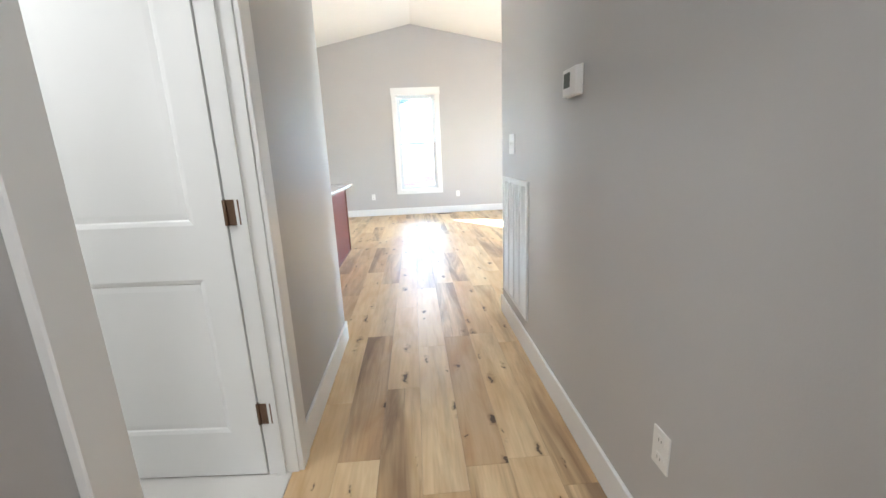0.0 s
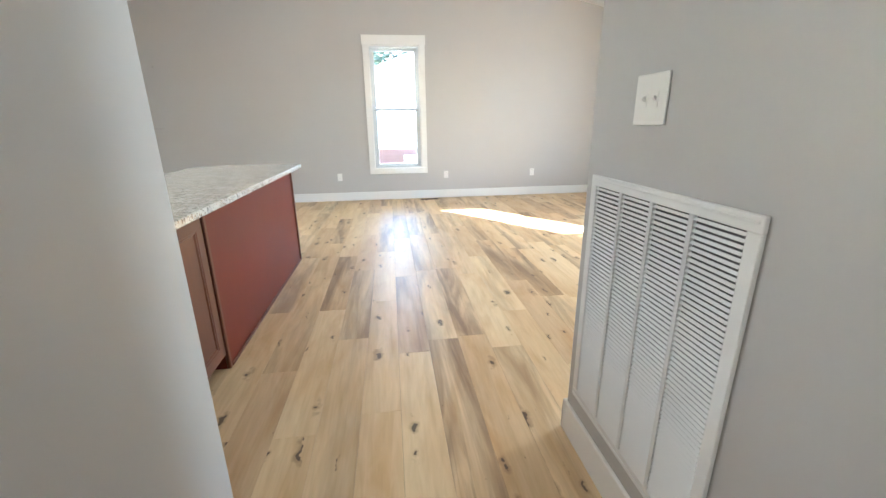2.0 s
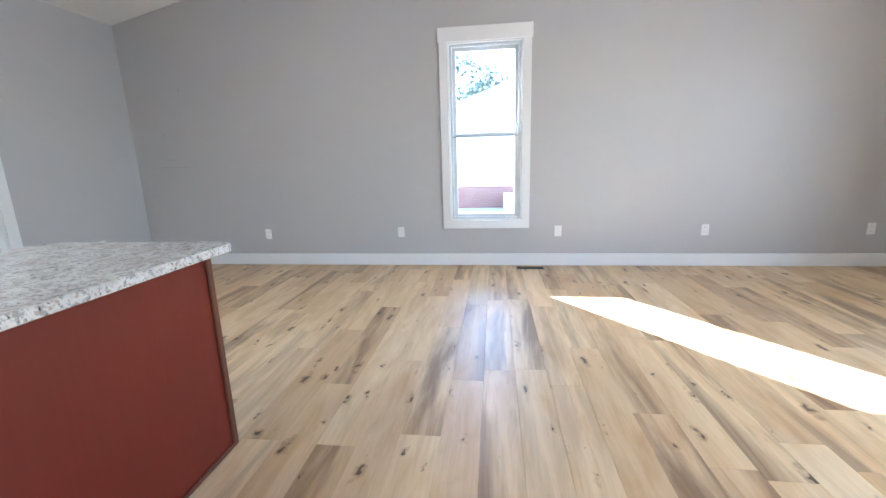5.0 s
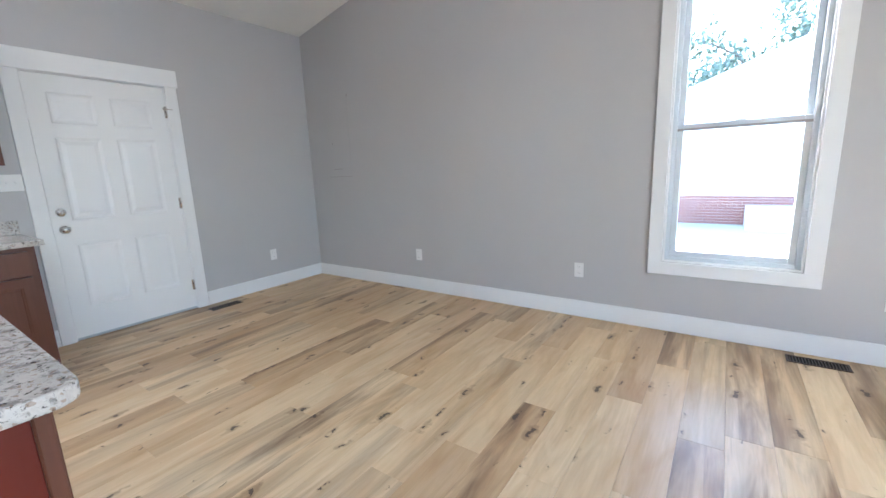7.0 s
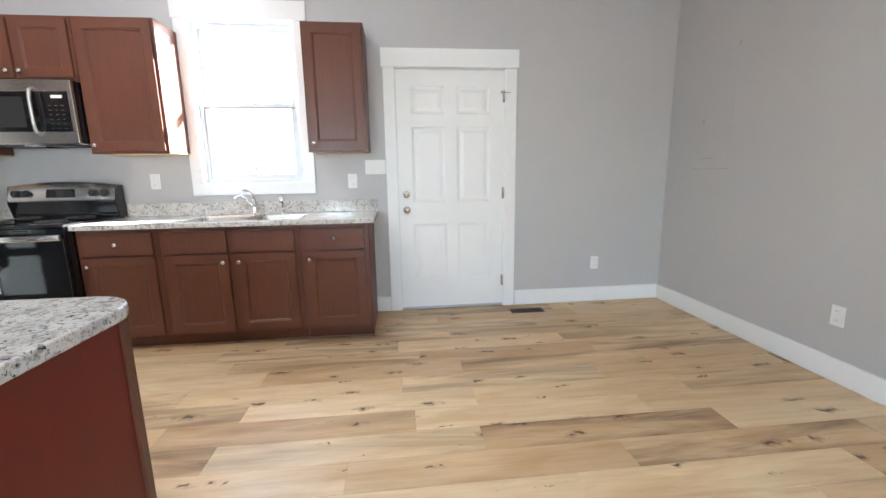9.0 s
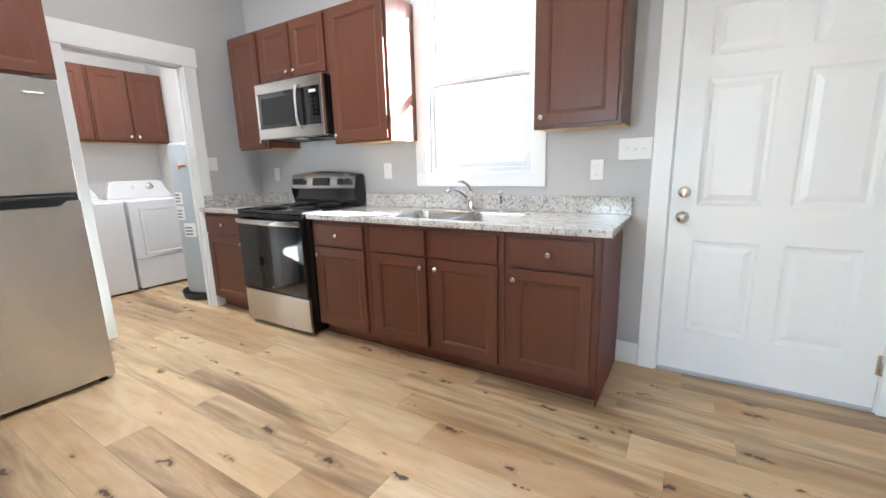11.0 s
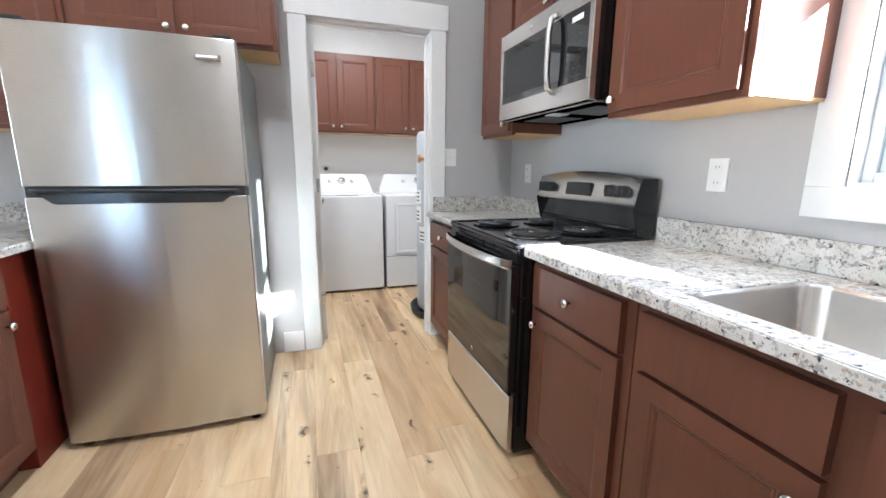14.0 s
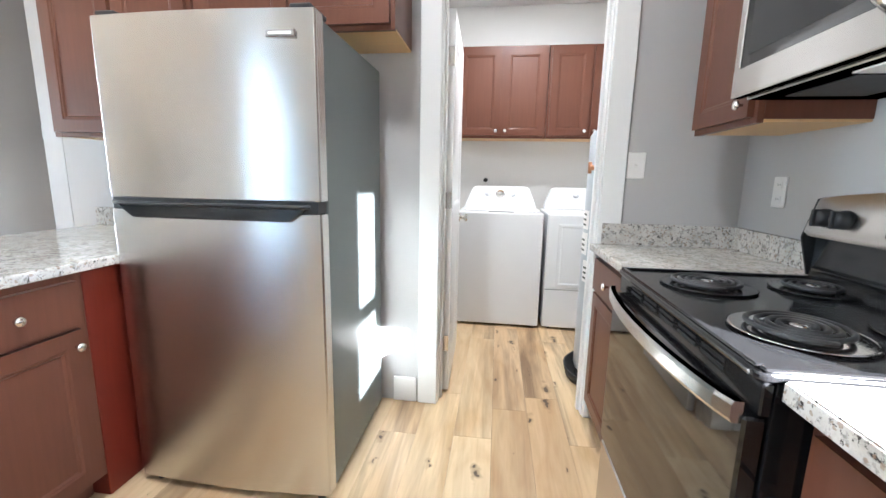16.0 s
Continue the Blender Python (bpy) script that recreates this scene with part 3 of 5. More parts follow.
def six_panel_door(name, m, w, h, label):
    d = thing(name, m, label, "door", kind="structure")
    a, c = 0.12, 0.10
    pw = (w - 2 * a - c) / 2
    xs = (a, a + pw, a + pw + c, a + 2 * pw + c)
    zs = (0.24, 0.24 + 0.52, 0.95, 0.95 + 0.64, 1.69, h - 0.13)
    cells = [(i, j) for i in (1, 3) for j in (1, 3, 5)]
    part("slab", panelled(w, h, 0.042, xs, zs, cells, ((0.012, -0.006), (0.016, -0.002), (0.03, 0.006))), WHITE, d)
    for z in (0.885, 1.02):
        k = part("door_knob" if z < 1 else "deadbolt", lathe([(0.032, 0.0), (0.032, -0.008), (0.013, -0.012), (0.012, -0.03), (0.027, -0.042), (0.029, -0.055), (0.018, -0.066), (0.002, -0.068)] if z < 1 else [(0.032, 0.0), (0.031, -0.014), (0.022, -0.02), (0.002, -0.021)], "y", (0.062, -0.042, z), 24), NICKEL, d, "satin nickel round knob" if z < 1 else "satin nickel deadbolt")
        if z > 1:
            part("thumb_turn", boxes((0.058, 0.066, -0.078, -0.06, z - 0.015, z + 0.015), bevel=0.002), NICKEL, k)
    for z in (0.22, 1.02, 1.84):
        part("hinge", merge(tube([(w + 0.004, -0.046, z - 0.05), (w + 0.004, -0.046, z + 0.05)], 0.007, 8), boxes((w - 0.014, w + 0.012, -0.0435, -0.04, z - 0.05, z + 0.05))), NICKEL, d, "satin nickel hinge")
    part("sweep", boxes((0, w, -0.044, -0.005, -0.014, 0.0)), GREYPAINT, d)
    return d


bd = six_panel_door("door_back", pose(-0.049, BDOOR[0] + 0.02, 0.024, 0, 0, 90), BDOOR[1] - BDOOR[0] - 0.04, BDOOR[3] - 0.045, "closed white six-panel back door with nickel hardware")
tagged(part("threshold", boxes((-0.12, 0.01, BDOOR[0] + 0.02, BDOOR[1] - 0.02, 0.001, 0.009), bevel=0.002), NICKEL), "dull metal threshold under the back door", "threshold", kind="structure")
door_stop = part("hinge_stop", boxes((0.021, 0.028, -1.57, -1.49, 1.885, 1.892), (0.021, 0.045, -1.575, -1.565, 1.878, 1.899), bevel=0.002), NICKEL, None)
tagged(door_stop, "small nickel hinge-pin door stop", "door stop")


def two_panel_door(name, m, w, h, hinge_mat, label, knob=True):
    """A white moulded two-panel door; local x 0 (hinges) to w, faces at y 0 and -0.035."""
    d = thing(name, m, label, "door", kind="structure")
    ins = ((0.014, -0.004), (0.006, -0.004), (0.022, 0.002))
    xs, zs = (0.115, w - 0.115), (0.20, 0.84, 1.04, h - 0.12)
    front = panelled(w, h, 0.0175, xs, zs, [(1, 1), (1, 3)], ins)
    back = panelled(w, h, 0.0175, xs, zs, [(1, 1), (1, 3)], ins)
    bmesh.ops.transform(back, matrix=Matrix.Translation((w, 0, 0)) @ pose(0, 0, 0, 0, 0, 180), verts=back.verts[:])
    bm = merge(front, back)
    bmesh.ops.translate(bm, vec=(0, -0.0175, 0), verts=bm.verts[:])
    part("slab", bm, WHITE, d)
    for z in (0.28, 1.08, 1.80):
        part("hinge", merge(tube([(-0.006, 0.004, z - 0.045), (-0.006, 0.004, z + 0.045)], 0.007, 8), boxes((-0.056, -0.006, 0.000, 0.0025, z - 0.045, z + 0.045), (-0.003, -0.0005, -0.032, 0.002, z - 0.045, z + 0.045), bevel=0.0008)), hinge_mat, d, "hinge of bronze-toned metal" if hinge_mat == BRONZE else "satin nickel hinge")
    if knob:
        for y, s in ((-0.035, -1), (0.0, 1)):
            part("door_knob", lathe([(0.03, 0), (0.03, s * 0.006), (0.012, s * 0.01), (0.011, s * 0.03), (0.026, s * 0.042), (0.026, s * 0.056), (0.002, s * 0.064)], "y", (w - 0.065, y, 0.93), 20), NICKEL, d, "satin nickel round knob")
    return d


two_panel_door("door_laundry", pose(LDOOR[1] - 0.024, SOUTH - 0.125, 0.012, 0, 0, -88), 0.74, 2.02, NICKEL, "white two-panel laundry door standing open")
two_panel_door("door_hall", pose(HALL_W - 0.125, HDOOR[1] - 0.024, 0.012, 0, 0, 176), 0.765, 2.02, BRONZE, "white two-panel hall door standing open")


# ---- cabinets ----
def cabinet_door(parent, x, z, w, h, y, knob=None, thick=0.02, name="door"):
    """A framed door with a sunk flat panel on the face at y; knob: its place (x, z) from the corner."""
    r = 0.055
    bm = panelled(w, h, thick, (r, w - r), (r, h - r), [(1, 1)], ((0.006, -0.003), (0.004, 0.0), (0.007, -0.006)))
    d = part(name, bm, CHERRY, parent, loc=(x, y, z))
    if knob:
        knob_parts(d, knob[0], -thick, knob[1])
    return d


def drawer_front(parent, x, z, w, h, y, knob=True, name="drawer"):
    bm = boxes((0, w, -0.02, 0, 0, h), bevel=0.0)
    top = [f for f in bm.faces if f.normal.y < -0.5 or abs(f.calc_center_median().y + 0.02) < 1e-6]
    bmesh.ops.inset_region(bm, faces=top, thickness=0.012, depth=0.0)
    bmesh.ops.translate(bm, vec=(0, -0.004, 0), verts=list({v for f in top for v in f.verts}))
    d = part(name, bm, CHERRY, parent, loc=(x, y, z))
    if knob:
        knob_parts(d, w / 2, -0.024, h / 2)
    return d


def base_cabinet(m, w, doors, drawers, label, depth=0.60, knobs="", end=(0, 0), inside=0.876):
    """Local x 0 to w seen from the front, back at y 0, front frame at y -depth. doors, drawers: how many; knobs: a letter a door, l or r."""
    c = thing("base_cabinet", m, label, "cabinet")
    part("body", boxes((0.001, w - 0.001, -depth + 0.02, 0, 0.1, inside)), CHERRY, c)
    part("toe_kick", boxes((0.001, w - 0.001, -depth + 0.07, -depth + 0.085, 0.003, 0.1)), CHERRY, c)
    st = 0.038
    rails = [(0.001, st, -depth, -depth + 0.02, 0.1, 0.876), (w - st, w - 0.001, -depth, -depth + 0.02, 0.1, 0.876), (st, w - st, -depth, -depth + 0.02, 0.84, 0.876), (st, w - st, -depth, -depth + 0.02, 0.1, 0.14), (st, w - st, -depth, -depth + 0.02, 0.675, 0.71)]
    if doors == 2:
        rails.append((w / 2 - 0.038, w / 2 + 0.038, -depth, -depth + 0.02, 0.1, 0.876))
    part("face_frame", boxes(*rails, bevel=0.001), CHERRY, c)
    gap = 0.034
    n = max(doors, 1)
    dw = (w - 2 * gap - (n - 1) * 0.05) / n
    for i in range(n):
        x = gap + i * (dw + 0.05)
        if drawers:
            drawer_front(c, x, 0.70, dw, 0.15, -depth, drawers == 1, "drawer" if drawers == 1 else "false_drawer_front")
        k = knobs[i] if i < len(knobs) else "l"
        hgt = 0.565 if drawers else 0.73
        cabinet_door(c, x, 0.118, dw, hgt, -depth, (0.028 if k == "l" else dw - 0.028, hgt - 0.055))
    for side, x in zip(end, (-0.004, w)):
        if side:
            part("end_panel", boxes((x, x + 0.004, -depth + 0.004, 0, 0.003, 0.876)), VENEER, c, "reddish veneer end panel")
    return c


def wall_cabinet(m, w, z0, z1, doors, label, depth=0.32, knobs="", ends=False):
    c = thing("wall_cabinet", m, label, "cabinet")
    h = z1 - z0
    part("body", boxes((0.001, w - 0.001, -depth + 0.02, -0.001, 0.012, h)), CHERRY, c)
    part("underside", boxes((0.004, w - 0.004, -depth + 0.02, -0.002, 0.004, 0.012)), MAPLE, c, "pale maple plywood underside")
    st = 0.038
    rails = [(0.001, st, -depth, -depth + 0.02, 0, h), (w - st, w - 0.001, -depth, -depth + 0.02, 0, h), (st, w - st, -depth, -depth + 0.02, h - st, h), (st, w - st, -depth, -depth + 0.02, 0, st)]
    if doors == 2:
        rails.append((w / 2 - 0.03, w / 2 + 0.03, -depth, -depth + 0.02, 0.03, h - 0.03))
    part("face_frame", boxes(*rails, bevel=0.001), CHERRY, c)
    gap, n = 0.02, doors
    dw = (w - 2 * gap - (n - 1) * 0.02) / n
    for i in range(n):
        x = gap + i * (dw + 0.02)
        k = knobs[i] if i < len(knobs) else "l"
        cabinet_door(c, x, 0.02, dw, h - 0.04, -depth, (0.03 if k == "l" else dw - 0.03, 0.04))
    return c


def west(y, z=0, x=0.0):
    return pose(x, y, z, 0, 0, 90)


def south(x, z=0, y=SOUTH):
    return pose(x, y, z, 0, 0, 180)


STOVE = (-5.413, -4.653)
base_cabinet(west(-3.178, x=0.001), 0.486, 1, 1, "dark cherry base cabinet with one drawer and one door", knobs="l", end=(0, 1))
base_cabinet(west(-4.122, x=0.001), 0.942, 2, 2, "dark cherry sink base cabinet with two doors", knobs="rl", inside=0.70)
base_cabinet(west(STOVE[1] + 0.006, x=0.001), -4.124 - STOVE[1] - 0.006, 1, 1, "dark cherry base cabinet beside the stove", knobs="l")
base_cabinet(west(SOUTH + 0.005, x=0.001), STOVE[0] - SOUTH - 0.011, 1, 1, "dark cherry corner base cabinet beside the stove", knobs="r")
wall_cabinet(west(-3.13, 1.395, 0.001), 0.445, 1.395, 2.31, 1, "narrow dark cherry wall cabinet beside the door", knobs="l")
wall_cabinet(west(-4.645, 1.395, 0.001), 0.53, 1.395, 2.31, 1, "dark cherry wall cabinet beside the kitchen window", knobs="l")
wall_cabinet(west(STOVE[0], 1.889, 0.001), 0.766, 1.889, 2.31, 2, "short dark cherry wall cabinet over the microwave", knobs="rl")
wall_cabinet(west(-5.822, 1.395, 0.001), 5.822 + STOVE[0] - 0.002, 1.395, 2.31, 1, "dark cherry corner wall cabinet", knobs="r")
wall_cabinet(south(2.405, 1.79, SOUTH + 0.001), 0.875, 1.79, 2.31, 2, "short dark cherry wall cabinet above the refrigerator", knobs="rl")
wall_cabinet(south(3.15, 1.365, SOUTH + 0.001), 0.742, 1.365, 2.29, 2, "dark cherry wall cabinet over the counter", 0.33, knobs="rl")
wall_cabinet(south(1.485, 1.56, LAUNDRY_BACK + 0.001), 0.766, 1.56, 2.31, 2, "dark cherry wall cabinet above the washer", knobs="rl")
wall_cabinet(south(0.716, 1.56, LAUNDRY_BACK + 0.001), 0.70, 1.56, 2.31, 2, "dark cherry wall cabinet above the dryer", knobs="rl")

# peninsula: cabinets towards the kitchen, shallow ones and a panel towards the living room
PW, PE, PN = 2.50, 3.235, -3.17
for y0, y1, k in ((-3.22, -3.79, "l"), (-3.794, -4.26, "r"), (-4.264, -4.73, "l"), (-4.734, -5.18, "r")):
    base_cabinet(pose(PW + 0.52, y0, 0, 0, 0, -90), y0 - y1, 1, 1, "dark cherry peninsula base cabinet facing the kitchen", 0.52, knobs=k)
for y0, y1, k in ((-5.452, -5.03, "l"), (-5.874, -5.454, "r")):
    base_cabinet(pose(PW + 0.525, y0, 0, 0, 0, 90), y1 - y0, 1, 0, "dark cherry shallow cabinet facing the hall", 0.205, knobs=k)
pen = thing("kitchen_peninsula", pose(PE, -5.02, 0), "smooth red-stained veneer cladding of the kitchen peninsula", "peninsula")
part("back_panel", boxes((-0.205, 0.0, 0.004, 1.84, 0.003, 0.876)), VENEER, pen)
part("corner_trim", boxes((-0.012, 0.012, 1.83, 1.86, 0.003, 0.876), bevel=0.004), CHERRY, pen)
part("corner_trim", boxes((-0.012, 0.008, 0.0, 0.03, 0.003, 0.876), bevel=0.004), CHERRY, pen)
part("shoe_moulding", boxes((0.0, 0.012, 0.03, 1.83, 0.003, 0.022), bevel=0.004), CHERRY, pen)
dx, dy = PW - PE, PN + 5.02
part("end_panel", boxes((dx, -0.207, dy - 0.045, dy, 0.003, 0.876)), VENEER, pen)
part("corner_trim", boxes((dx - 0.004, dx + 0.028, dy - 0.03, dy + 0.008, 0.003, 0.876), bevel=0.004), CHERRY, pen)
part("shoe_moulding", boxes((dx + 0.028, -0.015, dy, dy + 0.012, 0.003, 0.022), bevel=0.004), CHERRY, pen)
part("corner_filler", boxes((dx + 0.002, dx + 0.52, SOUTH + 5.05, -5.184 + 5.02, 0.003, 0.876), bevel=0.002), VENEER, pen, "plain reddish corner filler")


part("hall_filler", boxes((-0.205, -0.006, SOUTH + 5.03, -0.858, 0.003, 0.876), bevel=0.002), CHERRY, pen)


def slab_outline(x0, x1, y0, y1, r, corners):
    """A counter's outline with some corners rounded (order: sw, se, ne, nw)."""
    out = []
    for k, (cx, cy, a) in enumerate(((x0, y0, 180), (x1, y0, 270), (x1, y1, 0), (x0, y1, 90))):
        if k in corners:
            mx, my = cx + (r if k in (0, 3) else -r), cy + (r if k in (0, 1) else -r)
            out += [(p[0], p[1]) for p in arc((mx, my, 0), r, a, a + 90, 6, "xy")]
        else:
            out.append((cx, cy))
    return out


CT, CB = 0.914, 0.880
pc = thing("peninsula_countertop", pose(0, 0, 0), "speckled cream and grey granite peninsula countertop", "countertop")
part("slab", prism([*slab_outline(2.455, 3.34, SOUTH + 0.003, -3.125, 0.05, (2,))[:-1], *slab_outline(2.455, 3.34, SOUTH + 0.003, -3.125, 0.13, (3,))[3:]], "z", CB, CT, 0.006, 2), GRANITE, pc)
part("backsplash", boxes((2.46, 3.335, SOUTH + 0.002, SOUTH + 0.022, CT, CT + 0.1), bevel=0.002), GRANITE, pc)

def ring_slab(xs, ys, z0, z1):
    """A slab over the grid xs, ys (four lines each) with the middle cell cut out."""
    bm = bmesh.new()
    g = [[[bm.verts.new((x, y, z)) for x in xs] for y in ys] for z in (z0, z1)]
    for j in range(3):
        for i in range(3):
            if (i, j) != (1, 1):
                bm.faces.new((g[1][j][i], g[1][j][i + 1], g[1][j + 1][i + 1], g[1][j + 1][i]))
                bm.faces.new((g[0][j][i], g[0][j + 1][i], g[0][j + 1][i + 1], g[0][j][i + 1]))
    for loop in ([(0, 0), (1, 0), (2, 0), (3, 0), (3, 1), (3, 2), (3, 3), (2, 3), (1, 3), (0, 3), (0, 2), (0, 1)], [(1, 1), (1, 2), (2, 2), (2, 1)]):
        for (i, j), (p, q) in zip(loop, loop[1:] + loop[:1]):
            bm.faces.new((g[0][j][i], g[0][q][p], g[1][q][p], g[1][j][i]))
    bmesh.ops.recalc_face_normals(bm, faces=bm.faces[:])
    return bm


SINK = (-4.02, -3.19, 0.13, 0.575)   # y0, y1, x0, x1 of the cut-out
wc = thing("kitchen_countertop", pose(0, 0, 0), "speckled cream and grey granite countertop with a sink cut-out", "countertop")
part("slab", ring_slab((0.002, SINK[2], SINK[3], 0.645), (STOVE[1] + 0.004, SINK[0], SINK[1], -2.645), CB, CT), GRANITE, wc)
part("edge", boxes((0.6455, 0.650, STOVE[1] + 0.004, -2.645, CB, CT - 0.002), bevel=0.0015), GRANITE, wc)
part("backsplash", boxes((0.002, 0.022, STOVE[1] + 0.004, -2.645, CT, CT + 0.1), bevel=0.002), GRANITE, wc)
cc = thing("corner_countertop", pose(0, 0, 0), "speckled granite countertop in the corner beside the stove", "countertop")
part("slab", boxes((0.002, 0.645, SOUTH + 0.002, STOVE[0] - 0.004, CB, CT), bevel=0.004), GRANITE, cc)
part("backsplash", boxes((0.002, 0.022, SOUTH + 0.024, STOVE[0] - 0.004, CT, CT + 0.1), bevel=0.002), GRANITE, cc)
part("backsplash", boxes((0.002, 0.60, SOUTH + 0.002, SOUTH + 0.022, CT, CT + 0.1), bevel=0.002), GRANITE, cc)

# ---- double sink and taps ----
sk = thing("kitchen_sink", pose(0, 0, 0), "double-bowl stainless steel sink set under the counter", "sink")


def bowl(y0, y1, x0, x1, top, deep, r):
    o, bm = slab_outline(x0, x1, y0, y1, r, (0, 1, 2, 3)), bmesh.new()
    rings = []
    for k, (inset, z) in enumerate(((-0.012, top), (0.0, top), (0.004, top - 0.01), (0.012, top - deep + 0.03), (0.045, top - deep))):
        cx, cy = (x0 + x1) / 2, (y0 + y1) / 2
        rings.append([bm.verts.new((cx + (x - cx) * (1 - 2 * inset / (x1 - x0)), cy + (y - cy) * (1 - 2 * inset / (y1 - y0)), z)) for x, y in o])
    for a, b in zip(rings, rings[1:]):
        for i in range(len(o)):
            bm.faces.new((a[i], a[(i + 1) % len(o)], b[(i + 1) % len(o)], b[i])).smooth = True
    bm.faces.new(rings[-1])
    bmesh.ops.recalc_face_normals(bm, faces=bm.faces[:])
    bmesh.ops.reverse_faces(bm, faces=bm.faces[:])
    return bm


for y0, y1 in ((SINK[0] + 0.004, -3.60), (-3.57, SINK[1] - 0.004)):
    bw = part("bowl", bowl(y0, y1, SINK[2] + 0.004, SINK[3] - 0.004, CT - 0.004, 0.18, 0.06), STEEL, sk)
    part("drain", lathe([(0.045, 0), (0.045, 0.004), (0.03, 0.003), (0.005, 0.001)], "z", (0.335, (y0 + y1) / 2, CT - 0.183), 20), CHROME, bw)
fa = thing("faucet", pose(0.085, -3.64, CT), "chrome kitchen faucet with a lever handle", "faucet")
part("base_plate", prism(slab_outline(-0.028, 0.028, -0.125, 0.125, 0.027, (0, 1, 2, 3)), "z", 0, 0.012, 0.004, 2), CHROME, fa)
part("body", lathe([(0.026, 0.012), (0.024, 0.03), (0.021, 0.07), (0.023, 0.10), (0.019, 0.125), (0.004, 0.132)], "z", (0, 0, 0), 20), CHROME, fa)
part("spout", tube([(0.0, 0, 0.06), (0.05, -0.012, 0.10), (0.10, -0.03, 0.135), (0.15, -0.05, 0.155), (0.19, -0.066, 0.15), (0.205, -0.072, 0.135)], [0.017, 0.016, 0.014, 0.013, 0.013, 0.014], 14), CHROME, fa)
part("lever", tube([(0.0, 0.0, 0.125), (0.012, -0.01, 0.165), (0.05, -0.035, 0.195), (0.085, -0.055, 0.20)], [0.012, 0.011, 0.009, 0.008], 12), CHROME, fa)
sp = thing("side_sprayer", pose(0.085, -3.42, CT), "chrome side sprayer standing beside the faucet", "sprayer")
part("base", lathe([(0.026, 0), (0.025, 0.008), (0.016, 0.016), (0.014, 0.03)], "z", (0, 0, 0), 18), CHROME, sp)
part("wand", tube([(0, 0, 0.03), (0, 0, 0.075), (0.004, 0, 0.10), (0.018, 0, 0.122), (0.034, 0, 0.128)], [0.013, 0.012, 0.015, 0.017, 0.013], 14), CHROME, sp)

# ---- floor of oak boards ----
fl = tagged(part("floor", boxes((-0.1, EAST + 0.1, HALL_END - 0.1, 0.1, -0.10, -0.014)), SUBFLOOR), "rustic oak plank floor with dark knots", "floor", kind="structure")
PLW, PLL = 0.18, 1.22
REGIONS = ((0.0, EAST, SOUTH - 0.12, 0.0), (HALL_W - 0.06, HALL_E + 0.02, HALL_END, SOUTH), (0.0, LAUNDRY_E, LAUNDRY_BACK, SOUTH))
shapes = {}
rnd = random.Random(7)
for i in range(int(EAST / PLW) + 1):
    x0, x1 = i * PLW, min((i + 1) * PLW, EAST)
    spans = sorted((r[2], r[3]) for r in REGIONS if r[0] < x1 - 0.01 and r[1] > x0 + 0.01)
    runs = []
    for a, b in spans:
        if runs and a <= runs[-1][1] + 1e-6:
            runs[-1][1] = max(b, runs[-1][1])
        else:
            runs.append([a, b])
    for lo, hi in runs:
        y = lo - rnd.uniform(0.15, 1.0)
        while y < hi - 0.03:
            a, b = max(y, lo), min(y + PLL, hi)
            y += PLL
            if b - a < 0.03:
                continue
            key = (round(b - a, 3), round(x1 - x0, 3))
            if key not in shapes:
                g = 0.0004
                L, W2 = key[0] / 2, key[1] / 2
                me = bpy.data.meshes.new("plank")
                bm = bmesh.new()
                e = 0.0007
                lo4 = [bm.verts.new((sx * (W2 - g), sy * (L - g), -0.012)) for sx, sy in ((-1, -1), (1, -1), (1, 1), (-1, 1))]
                mid4 = [bm.verts.new((sx * (W2 - g), sy * (L - g), -0.0006)) for sx, sy in ((-1, -1), (1, -1), (1, 1), (-1, 1))]
                top4 = [bm.verts.new((sx * (W2 - g - e), sy * (L - g - e), 0.0)) for sx, sy in ((-1, -1), (1, -1), (1, 1), (-1, 1))]
                bm.faces.new(top4)
                for p, q in ((lo4, mid4), (mid4, top4)):
                    for k in range(4):
                        bm.faces.new((p[k], p[(k + 1) % 4], q[(k + 1) % 4], q[k]))
                bm.to_mesh(me)
                bm.free()
                me.materials.append(PLANK)
                shapes[key] = me
            pl = new("plank", shapes[key])
            pl.parent = fl
            pl.location = ((x0 + x1) / 2, (a + b) / 2, 0.0)


